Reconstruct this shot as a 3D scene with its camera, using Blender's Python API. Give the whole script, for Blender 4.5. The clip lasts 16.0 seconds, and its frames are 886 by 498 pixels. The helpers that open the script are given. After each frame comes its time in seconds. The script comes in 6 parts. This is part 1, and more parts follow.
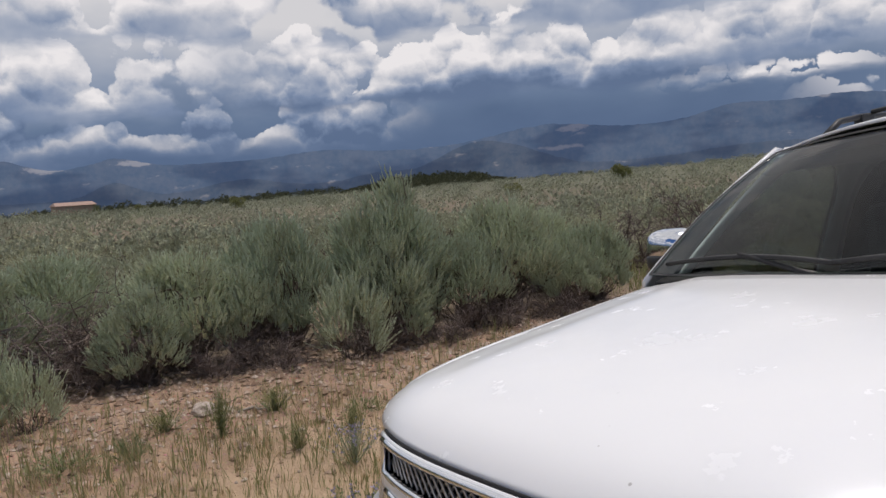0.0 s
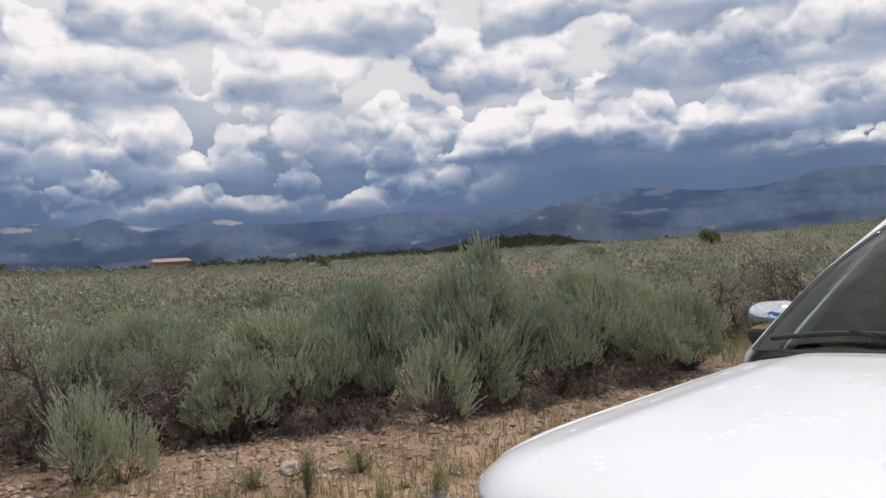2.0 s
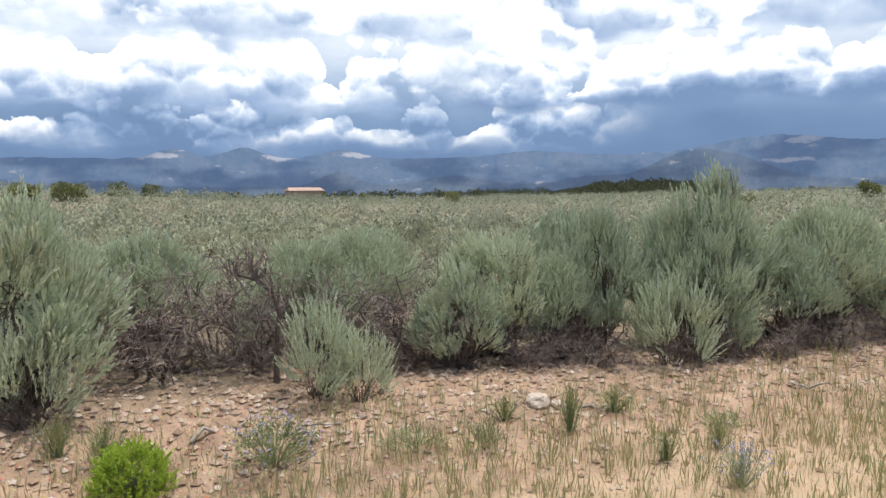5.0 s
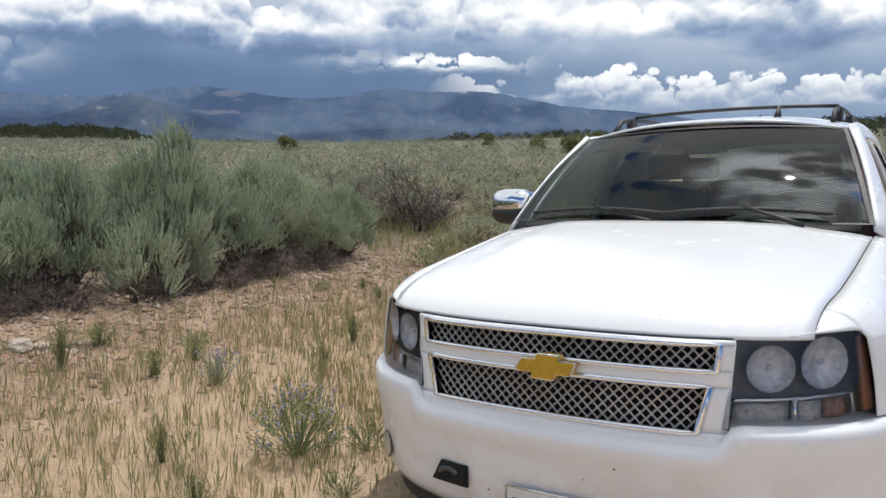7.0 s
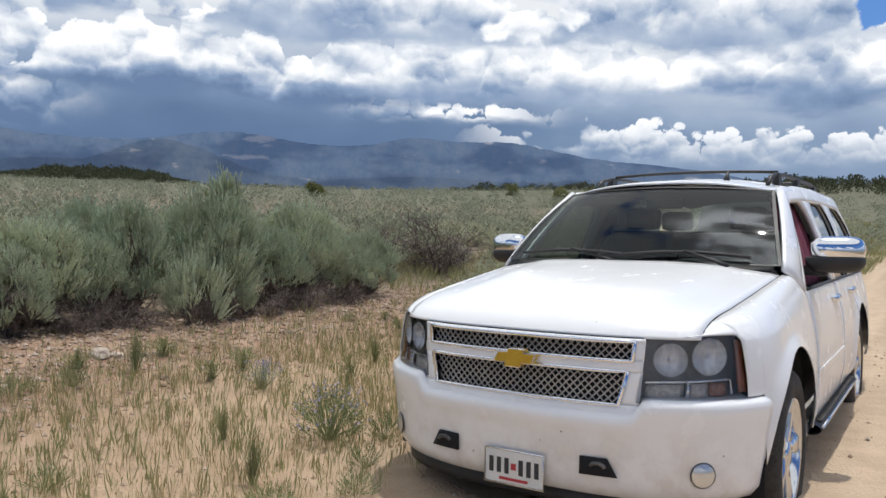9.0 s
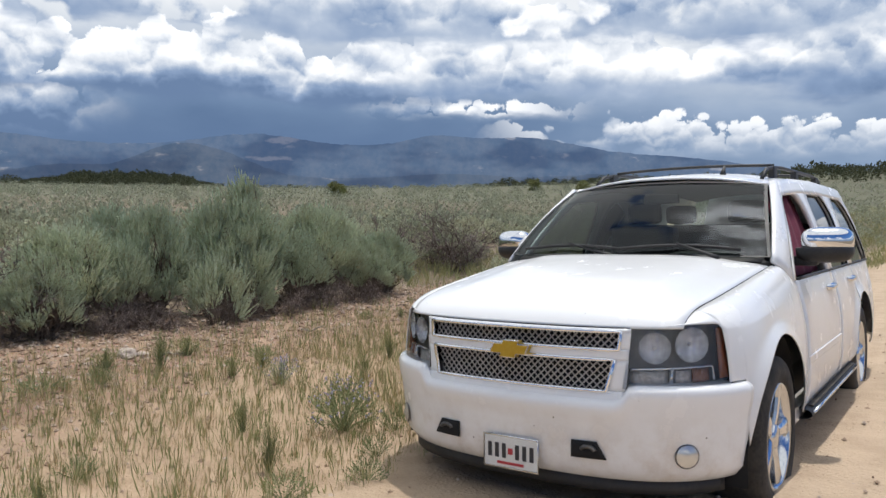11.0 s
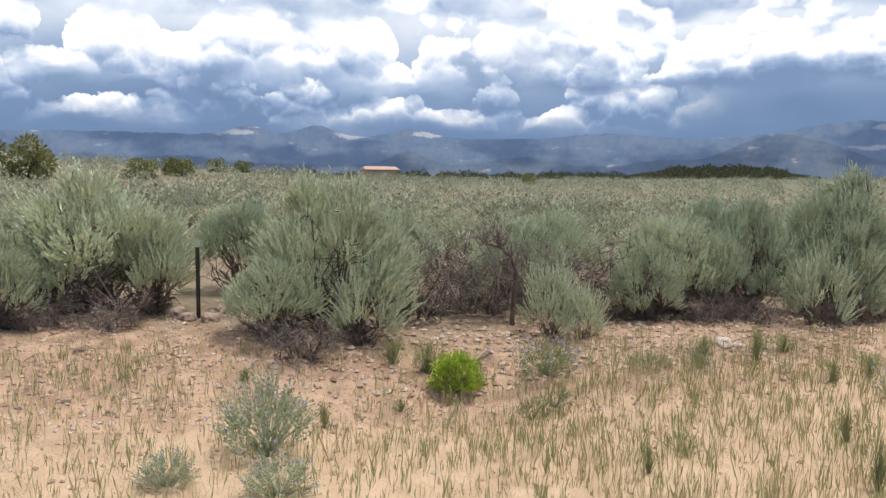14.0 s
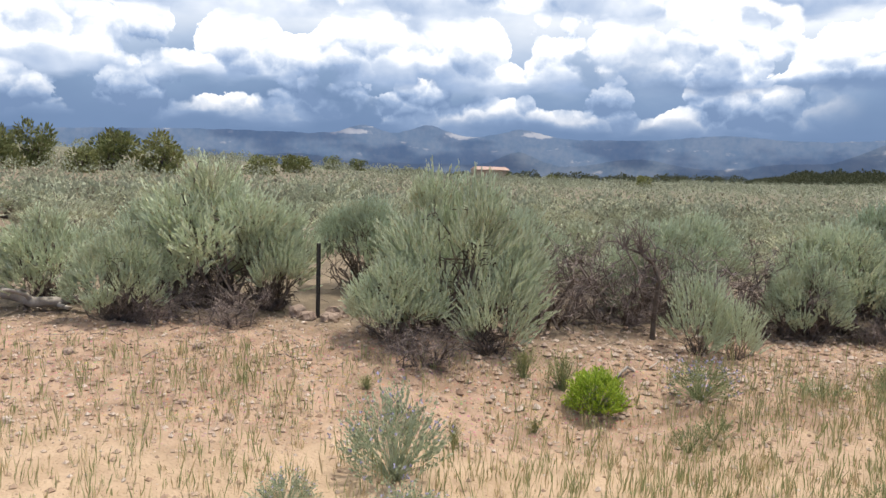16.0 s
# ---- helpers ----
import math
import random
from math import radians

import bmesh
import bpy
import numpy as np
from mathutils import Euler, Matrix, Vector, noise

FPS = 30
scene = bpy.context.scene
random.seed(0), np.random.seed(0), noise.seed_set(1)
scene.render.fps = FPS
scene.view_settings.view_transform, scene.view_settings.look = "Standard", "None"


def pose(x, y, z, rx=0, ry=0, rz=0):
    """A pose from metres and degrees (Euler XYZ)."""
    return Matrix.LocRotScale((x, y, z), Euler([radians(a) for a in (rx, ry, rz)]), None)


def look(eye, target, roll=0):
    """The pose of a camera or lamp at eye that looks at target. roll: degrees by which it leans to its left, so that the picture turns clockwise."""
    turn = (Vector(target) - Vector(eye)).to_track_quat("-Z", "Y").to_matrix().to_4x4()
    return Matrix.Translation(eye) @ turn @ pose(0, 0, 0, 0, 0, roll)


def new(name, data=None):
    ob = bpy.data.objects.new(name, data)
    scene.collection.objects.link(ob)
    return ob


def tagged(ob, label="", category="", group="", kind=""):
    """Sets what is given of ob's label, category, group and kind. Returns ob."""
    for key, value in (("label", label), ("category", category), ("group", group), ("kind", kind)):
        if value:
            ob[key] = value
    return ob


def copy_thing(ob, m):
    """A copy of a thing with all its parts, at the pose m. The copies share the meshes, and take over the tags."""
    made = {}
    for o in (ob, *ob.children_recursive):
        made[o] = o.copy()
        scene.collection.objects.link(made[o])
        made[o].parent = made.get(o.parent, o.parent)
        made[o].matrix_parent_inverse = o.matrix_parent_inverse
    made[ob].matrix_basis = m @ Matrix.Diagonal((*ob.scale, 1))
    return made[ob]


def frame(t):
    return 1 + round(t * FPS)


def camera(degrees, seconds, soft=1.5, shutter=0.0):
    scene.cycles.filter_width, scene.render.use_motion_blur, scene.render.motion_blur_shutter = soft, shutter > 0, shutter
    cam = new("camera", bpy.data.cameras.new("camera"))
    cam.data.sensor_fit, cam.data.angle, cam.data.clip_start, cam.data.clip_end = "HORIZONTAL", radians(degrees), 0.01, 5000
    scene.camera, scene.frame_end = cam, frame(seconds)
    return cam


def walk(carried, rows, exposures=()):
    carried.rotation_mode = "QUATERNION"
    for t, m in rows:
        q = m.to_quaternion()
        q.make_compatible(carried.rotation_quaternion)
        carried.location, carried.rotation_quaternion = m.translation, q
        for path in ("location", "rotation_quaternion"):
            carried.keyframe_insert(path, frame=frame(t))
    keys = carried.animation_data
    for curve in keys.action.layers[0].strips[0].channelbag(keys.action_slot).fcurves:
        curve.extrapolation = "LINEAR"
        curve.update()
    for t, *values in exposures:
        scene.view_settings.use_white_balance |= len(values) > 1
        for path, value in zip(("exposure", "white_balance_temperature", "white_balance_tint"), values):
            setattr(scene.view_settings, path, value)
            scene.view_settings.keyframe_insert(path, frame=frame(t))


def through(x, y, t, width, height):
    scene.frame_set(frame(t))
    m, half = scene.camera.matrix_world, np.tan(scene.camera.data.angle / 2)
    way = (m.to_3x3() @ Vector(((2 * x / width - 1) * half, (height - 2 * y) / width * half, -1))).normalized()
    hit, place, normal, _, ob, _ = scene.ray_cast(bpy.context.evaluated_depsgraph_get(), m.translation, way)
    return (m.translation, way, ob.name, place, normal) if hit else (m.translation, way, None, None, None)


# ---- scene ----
cam = camera(60.0, 16.0)
PATH = [
    (0, (1.159, -0.796, 1.580), (-0.510, 0.296, 1.427), -4.3),
    (0.5, (1.139, -0.814, 1.580), (-0.549, 0.247, 1.418), -2.6),
    (1, (1.122, -0.831, 1.589), (-0.623, 0.141, 1.476), -4.1),
    (1.5, (1.140, -0.840, 1.598), (-0.633, 0.085, 1.584), -4.7),
    (2, (1.146, -0.845, 1.601), (-0.629, 0.077, 1.623), -3.3),
    (2.5, (1.114, -0.885, 1.586), (-0.715, -0.076, 1.595), -2.1),
    (3, (1.051, -0.953, 1.588), (-0.839, -0.300, 1.559), -0.1),
    (3.2, (0.982, -0.970, 1.576), (-0.940, -0.419, 1.519), -1.0),
    (5.3, (0.239, -1.532, 1.502), (-1.640, -0.866, 1.338), -0.5),
    (5.5, (0.189, -1.558, 1.508), (-1.629, -0.742, 1.335), -2.8),
    (5.7, (0.197, -1.589, 1.519), (-1.523, -0.570, 1.473), -0.9),
    (6, (0.400, -1.758, 1.523), (-0.994, -0.330, 1.395), -3.0),
    (6.5, (0.633, -1.972, 1.546), (-0.452, -0.305, 1.333), 0.2),
    (7, (0.883, -2.175, 1.547), (-0.144, -0.477, 1.295), 1.1),
    (7.5, (1.036, -2.467, 1.557), (0.150, -0.684, 1.358), 4.5),
    (8, (1.194, -2.684, 1.567), (0.273, -0.912, 1.464), 3.7),
    (8.5, (1.386, -2.834, 1.560), (0.423, -1.083, 1.464), 2.4),
    (8.7, (1.425, -2.904, 1.557), (0.340, -1.229, 1.431), 2.5),
    (10.8, (1.706, -3.066, 1.587), (0.621, -1.392, 1.450), 2.1),
    (11, (1.699, -3.073, 1.585), (0.561, -1.434, 1.447), 1.1),
    (11.5, (1.690, -3.088, 1.592), (0.331, -1.628, 1.452), 0.5),
    (12, (1.718, -3.118, 1.582), (0.115, -1.931, 1.438), 1.7),
    (12.5, (1.730, -3.148, 1.583), (-0.028, -2.205, 1.435), 1.3),
    (13, (1.726, -3.164, 1.587), (-0.150, -2.486, 1.442), 0.8),
    (13.5, (1.734, -3.170, 1.580), (-0.194, -2.657, 1.436), 0.8),
    (14, (1.700, -3.196, 1.576), (-0.239, -2.741, 1.400), 0.6),
    (14.5, (1.707, -3.157, 1.569), (-0.251, -2.795, 1.384), -0.1),
    (15, (1.559, -3.240, 1.563), (-0.405, -2.901, 1.396), -1.3),
    (15.5, (1.400, -3.283, 1.540), (-0.566, -2.953, 1.389), 1.2),
    (16, (1.158, -3.304, 1.538), (-0.826, -3.124, 1.358), 1.6),
]
EXPOSURES = [(0.0, -0.58, 6660, 15), (1.0, -0.55, 6660, 15), (1.6, -0.44, 6660, 15), (2.6, -0.34, 6710, 14), (3.2, -0.15, 6660, 13), (5.3, 0.4, 6560, 9), (5.7, 0.4, 6560, 9), (6.0, 0.25, 6560, 9), (6.6, 0.0, 6510, 9), (7.5, -0.15, 6410, 10), (11.0, -0.1, 6410, 10), (11.5, -0.08, 6560, 10), (12.0, 0.1, 6660, 11), (12.5, 0.22, 6660, 11), (13.5, 0.3, 6710, 11), (16.0, 0.38, 6760, 11)]
walk(cam, [(t, look(eye, target, roll)) for t, eye, target, roll in PATH], EXPOSURES)

# ---- node helpers ----
def node(tree, kind, ins=(), **sets):
    """One node: sets gives its properties, ins its inputs by name or number (a value or another node's socket)."""
    n = tree.nodes.new(kind)
    for key, value in sets.items():
        setattr(n, key, value)
    for key, value in dict(ins).items():
        if isinstance(value, bpy.types.NodeSocket):
            tree.links.new(value, n.inputs[key])
        else:
            n.inputs[key].default_value = value
    return n


def calc(tree, op, a, b=0.0, clamp=False):
    return node(tree, "ShaderNodeMath", {0: a, 1: b}, operation=op, use_clamp=clamp).outputs[0]


def smooth_range(tree, v, lo, hi, out_lo=0.0, out_hi=1.0):
    return node(tree, "ShaderNodeMapRange", {"Value": v, "From Min": lo, "From Max": hi, "To Min": out_lo, "To Max": out_hi},
                interpolation_type="SMOOTHSTEP").outputs[0]


def blend(tree, fac, a, b, mode="MIX"):
    n = node(tree, "ShaderNodeMix", data_type="RGBA", blend_type=mode)
    for key, value in ((0, fac), (6, a), (7, b)):
        if isinstance(value, bpy.types.NodeSocket):
            tree.links.new(value, n.inputs[key])
        elif key == 0:
            n.inputs[0].default_value = value
        else:
            n.inputs[key].default_value = (*value[:3], 1)
    return n.outputs[2]


# ---- sky: storm clouds over a plain, blue gaps to one side, sun high behind the car ----
SUN = Vector((-0.03, 0.29, 0.955)).normalized()
world = bpy.data.worlds.new("world")
scene.world = world
world.use_nodes = True
wt = world.node_tree
wt.nodes.clear()
way = node(wt, "ShaderNodeTexCoord").outputs["Generated"]
xyz = node(wt, "ShaderNodeSeparateXYZ", {0: way}).outputs
az = calc(wt, "MULTIPLY", calc(wt, "ARCTAN2", calc(wt, "MULTIPLY", xyz[0], -1.0), xyz[1]), 57.2958)
el = calc(wt, "MULTIPLY", calc(wt, "ARCSINE", xyz[2]), 57.2958)


def shifted(seed, lift, squash):
    """The direction looked at, moved into another part of the noise and lifted a little."""
    moved = node(wt, "ShaderNodeVectorMath", {0: way, 1: (seed * 3.7, seed * -2.3, seed * 1.9 + lift)}, operation="ADD").outputs[0]
    return node(wt, "ShaderNodeVectorMath", {0: moved, 1: (1, 1, squash)}, operation="MULTIPLY").outputs[0]


def billow(seed, lift, scale, detail, rough, squash=1.4):
    return node(wt, "ShaderNodeTexNoise", {"Vector": shifted(seed, lift, squash), "Scale": scale, "Detail": detail, "Roughness": rough}).outputs[0]


ruffle = node(wt, "ShaderNodeTexNoise", {"Vector": way, "Scale": 22.0, "Detail": 5.0, "Roughness": 0.6}).outputs["Color"]
ruffle = node(wt, "ShaderNodeVectorMath", {0: ruffle, "Scale": 0.05}, operation="SCALE").outputs[0]


def puffs(seed, lift, scale, squash=1.25):
    """Heads of cumulus heaped on one another: about one in the middle of a head, less in the creases."""
    bent = node(wt, "ShaderNodeVectorMath", {0: shifted(seed, lift, squash), 1: ruffle}, operation="ADD").outputs[0]
    far = node(wt, "ShaderNodeTexVoronoi", {"Vector": bent, "Scale": scale}, feature="F1").outputs["Distance"]
    return calc(wt, "SUBTRACT", 1.0, calc(wt, "MULTIPLY", far, far))


def tones(fac, stops):
    ramp = node(wt, "ShaderNodeValToRGB", {0: fac})
    for at, colour in stops:
        stop = ramp.color_ramp.elements[-int(at)] if at in (0.0, 1.0) else ramp.color_ramp.elements.new(at)
        stop.color = (*colour, 1)
    return ramp.outputs[0]


def scaled(v, k, shift=0.0):
    return node(wt, "ShaderNodeMath", {0: v, 1: k, 2: shift}, operation="MULTIPLY_ADD").outputs[0]


wide = billow(0.0, 0.0, 4.0, 5.0, 0.5, 2.2)
fine = billow(1.0, 0.0, 26.0, 6.0, 0.6)
bright_side = smooth_range(wt, az, 40.0, 12.0)
# the grey rain layer behind everything, slate near the mountains, paler above
depth_of = calc(wt, "ADD", calc(wt, "ADD", smooth_range(wt, el, 3.0, 14.0), scaled(wide, 0.9, -0.45)), calc(wt, "MULTIPLY", bright_side, 0.22), clamp=True)
clouds = tones(depth_of, ((0.0, (0.135, 0.215, 0.365)), (0.25, (0.19, 0.285, 0.45)), (0.5, (0.36, 0.46, 0.62)), (0.75, (0.62, 0.69, 0.79)), (1.0, (0.92, 0.95, 0.98))))
HEAP = ((0.0, (0.165, 0.25, 0.415)), (0.22, (0.28, 0.385, 0.575)), (0.45, (0.50, 0.59, 0.735)), (0.70, (0.84, 0.885, 0.95)), (1.0, (1.18, 1.19, 1.20)))
# cloud banks from the farthest to the nearest: flat foot, top, swing of the top, seed, bearing from and to, shade at the foot and at the crest, how much sky they leave, size of the heads
BANKS = (
    (3.4, 7.4, 2.6, 2.0, 60, 128, 0.16, 0.40, 0.34, 13.0), (2.6, 6.0, 1.8, 5.0, -45, 30, 0.36, 0.70, 0.40, 18.0), (5.5, 7.3, 1.2, 7.0, 27, 39, 0.48, 0.80, 0.26, 17.0),
    (6.3, 11.5, 4.4, 3.0, 34, 70, 0.0, 0.84, 0.22, 12.0), (6.2, 12.5, 5.0, 4.0, 72, 130, 0.26, 0.76, 0.40, 11.0), (7.0, 14.0, 4.8, 6.0, -48, 38, 0.32, 0.88, 0.24, 12.0),
    (11.0, 18.5, 6.0, 8.0, -60, 140, 0.38, 0.86, 0.42, 10.0), (15.0, 23.0, 6.0, 12.0, -60, 140, 0.42, 0.88, 0.43, 9.0), (21.0, 33.0, 7.0, 9.0, -75, 150, 0.42, 0.90, 0.44, 7.0),
)
for foot, top, swing, seed, az0, az1, dark, crest, bare, size in BANKS:
    wander = node(wt, "ShaderNodeTexNoise", {"Vector": node(wt, "ShaderNodeCombineXYZ", {0: scaled(az, 0.11), 1: seed * 7.3}).outputs[0], "Scale": 1.0, "Detail": 3.0}).outputs[0]
    here = billow(seed + 40, 0.0, 5.5, 4.0, 0.55, 1.3)
    head, head_up = puffs(seed, 0.0, size), puffs(seed, 0.27 / size, size)
    small, small_up = puffs(seed + 30, 0.0, size * 2.7), puffs(seed + 30, 0.10 / size, size * 2.7)
    edge = calc(wt, "ADD", scaled(wander, swing * 3.0, top - swing * 1.5), calc(wt, "ADD", scaled(head, swing * 1.3, -swing * 1.0), scaled(small, 1.9, -1.5)))
    sole = calc(wt, "ADD", scaled(wander, -3.0, foot + 1.5), scaled(billow(seed + 60, 0.0, 9.0, 4.0, 0.55, 3.0), 3.0, -1.5))
    extent = calc(wt, "MULTIPLY", smooth_range(wt, az, az0 - 4.0, az0 + 4.0), smooth_range(wt, az, az1 + 4.0, az1 - 4.0))
    below, above = calc(wt, "SUBTRACT", edge, el), calc(wt, "SUBTRACT", el, sole)
    mask = calc(wt, "MULTIPLY", calc(wt, "MULTIPLY", smooth_range(wt, below, 0.0, 0.30), smooth_range(wt, above, -0.3, 0.9)), calc(wt, "MULTIPLY", extent, smooth_range(wt, calc(wt, "ADD", here, scaled(head, 0.30, -0.17)), bare, bare + 0.06)))
    rise = calc(wt, "DIVIDE", above, calc(wt, "MAXIMUM", calc(wt, "SUBTRACT", edge, sole), 0.6))
    bulge = calc(wt, "ADD", scaled(calc(wt, "SUBTRACT", head, head_up), 1.25), calc(wt, "ADD", scaled(calc(wt, "SUBTRACT", small, small_up), 0.60), scaled(fine, 0.5, -0.25)))
    lit = calc(wt, "ADD", smooth_range(wt, rise, 0.08, 0.60, dark, crest), calc(wt, "ADD", scaled(here, 1.3, -0.65), calc(wt, "MULTIPLY", bulge, smooth_range(wt, rise, 0.06, 0.40, 0.12, 1.0))), clamp=True)
    clouds = blend(wt, mask, clouds, tones(lit, HEAP))
# rain veil along the mountains
veil = blend(wt, smooth_range(wt, el, 6.6, 2.8, 0.0, 0.72), clouds, blend(wt, bright_side, (0.135, 0.215, 0.37), (0.30, 0.40, 0.56)))
clear = node(wt, "ShaderNodeTexSky", sky_type="NISHITA", sun_disc=False, sun_elevation=math.asin(SUN.z), sun_rotation=math.atan2(SUN.x, SUN.y)).outputs[0]
blue = node(wt, "ShaderNodeVectorMath", {0: clear, 1: (0.048, 0.075, 0.118)}, operation="MULTIPLY").outputs[0]
# blue sky opens above the clouds on one side and here and there overhead
crown = calc(wt, "ADD", calc(wt, "ADD", scaled(calc(wt, "MAXIMUM", az, 0.0), 0.42, 10.6), smooth_range(wt, az, 13.0, 24.0, 0.0, 60.0)), calc(wt, "ADD", scaled(puffs(11.0, 0.0, 10.0), 5.0, -3.6), scaled(puffs(12.0, 0.0, 28.0), 2.0, -1.5)))
behind = smooth_range(wt, xyz[1], -0.35, -0.6)
crown = calc(wt, "ADD", calc(wt, "MULTIPLY", crown, calc(wt, "SUBTRACT", 1.0, behind)), calc(wt, "ADD", calc(wt, "MULTIPLY", behind, scaled(puffs(14.0, 0.0, 7.0), 16.0, 4.0)), smooth_range(wt, el, 34.0, 42.0, 0.0, 200.0)))
torn = calc(wt, "SUBTRACT", smooth_range(wt, el, 22.0, 48.0, 0.0, 0.41), billow(9.0, 0.0, 5.0, 6.0, 0.55))
gap = calc(wt, "MAXIMUM", smooth_range(wt, calc(wt, "SUBTRACT", el, crown), 0.0, 0.4), smooth_range(wt, torn, 0.0, 0.06))
# clouds near the sun let its light through
to_sun = node(wt, "ShaderNodeVectorMath", {0: way, 1: tuple(SUN)}, operation="DOT_PRODUCT").outputs["Value"]
thin = calc(wt, "MULTIPLY", smooth_range(wt, to_sun, 0.955, 0.995), smooth_range(wt, billow(13.0, 0.0, 9.0, 4.0, 0.55), 0.40, 0.60))
sky = blend(wt, gap, veil, blue)
sky = node(wt, "ShaderNodeVectorMath", {0: sky, "Scale": scaled(thin, 5.0, 1.0)}, operation="SCALE").outputs[0]
node(wt, "ShaderNodeOutputWorld", {0: node(wt, "ShaderNodeBackground", {0: sky, 1: 1.0}).outputs[0]})

sun = new("sun", bpy.data.lights.new("sun", "SUN"))
sun.data.energy, sun.data.angle, sun.data.color = 2.75, radians(0.6), (1.0, 0.955, 0.89)
sun.matrix_world = look(SUN * 50, (0, 0, 0))

# ---- materials ----
def material(name, base, rough=0.7, metal=0.0, **more):
    """A Principled material; more gives further inputs by name with _ for spaces."""
    m = bpy.data.materials.new(name)
    m.use_nodes = True
    bsdf = m.node_tree.nodes["Principled BSDF"]
    bsdf.inputs["Base Color"].default_value = (*base, 1)
    bsdf.inputs["Roughness"].default_value = rough
    bsdf.inputs["Metallic"].default_value = metal
    for key, value in more.items():
        bsdf.inputs[key.replace("_", " ")].default_value = value
    return m


def shader(m):
    return m.node_tree, m.node_tree.nodes["Principled BSDF"]


def noise_at(tree, scale, detail=4.0, rough=0.55, vector=None, stretch=(1, 1, 1)):
    v = vector or node(tree, "ShaderNodeTexCoord").outputs["Object"]
    if stretch != (1, 1, 1):
        v = node(tree, "ShaderNodeVectorMath", {0: v, 1: stretch}, operation="MULTIPLY").outputs[0]
    return node(tree, "ShaderNodeTexNoise", {"Vector": v, "Scale": scale, "Detail": detail, "Roughness": rough}).outputs[0]


def relief_of(tree, bsdf, height, strength, distance):
    tree.links.new(node(tree, "ShaderNodeBump", {"Height": height, "Strength": strength, "Distance": distance}).outputs[0], bsdf.inputs["Normal"])


def mottled(name, a, b, rough, scale, fine_scale, bump=0.3, depth=0.01, **more):
    """Two tones mixed at two scales, with a fine relief."""
    m = material(name, a, rough, **more)
    t, bsdf = shader(m)
    big, small = noise_at(t, scale), noise_at(t, fine_scale, 5.0, 0.65)
    mix = smooth_range(t, calc(t, "ADD", calc(t, "MULTIPLY", big, 0.6), calc(t, "MULTIPLY", small, 0.4)), 0.36, 0.64)
    t.links.new(blend(t, mix, a, b), bsdf.inputs["Base Color"])
    relief_of(t, bsdf, small, bump, depth)
    return m


def leafy(name, young, old, dry, through=0.25, rough=0.75, patch=3.0):
    """Leaves that differ one from another, and let some light through."""
    m = material(name, young, rough, Specular_IOR_Level=0.25)
    t, bsdf = shader(m)
    leaf = node(t, "ShaderNodeNewGeometry").outputs["Random Per Island"]
    plant = node(t, "ShaderNodeObjectInfo").outputs["Random"]
    tone = blend(t, smooth_range(t, leaf, 0.1, 0.95), young, old)
    tone = blend(t, smooth_range(t, leaf, 0.86, 0.97, 0.0, 0.8), tone, dry)
    wide = noise_at(t, patch, 3.0)
    tone = blend(t, smooth_range(t, wide, 0.45, 0.75, 0.0, 0.55), tone, dry)
    tone = blend(t, 1.0, tone, blend(t, plant, (0.82, 0.84, 0.80), (1.12, 1.08, 1.02)), "MULTIPLY")
    t.links.new(tone, bsdf.inputs["Base Color"])
    back = node(t, "ShaderNodeBsdfTranslucent", {0: tone}).outputs[0]
    out = t.nodes["Material Output"]
    t.links.new(node(t, "ShaderNodeMixShader", {0: through, 1: bsdf.outputs[0], 2: back}).outputs[0], out.inputs[0])
    return m


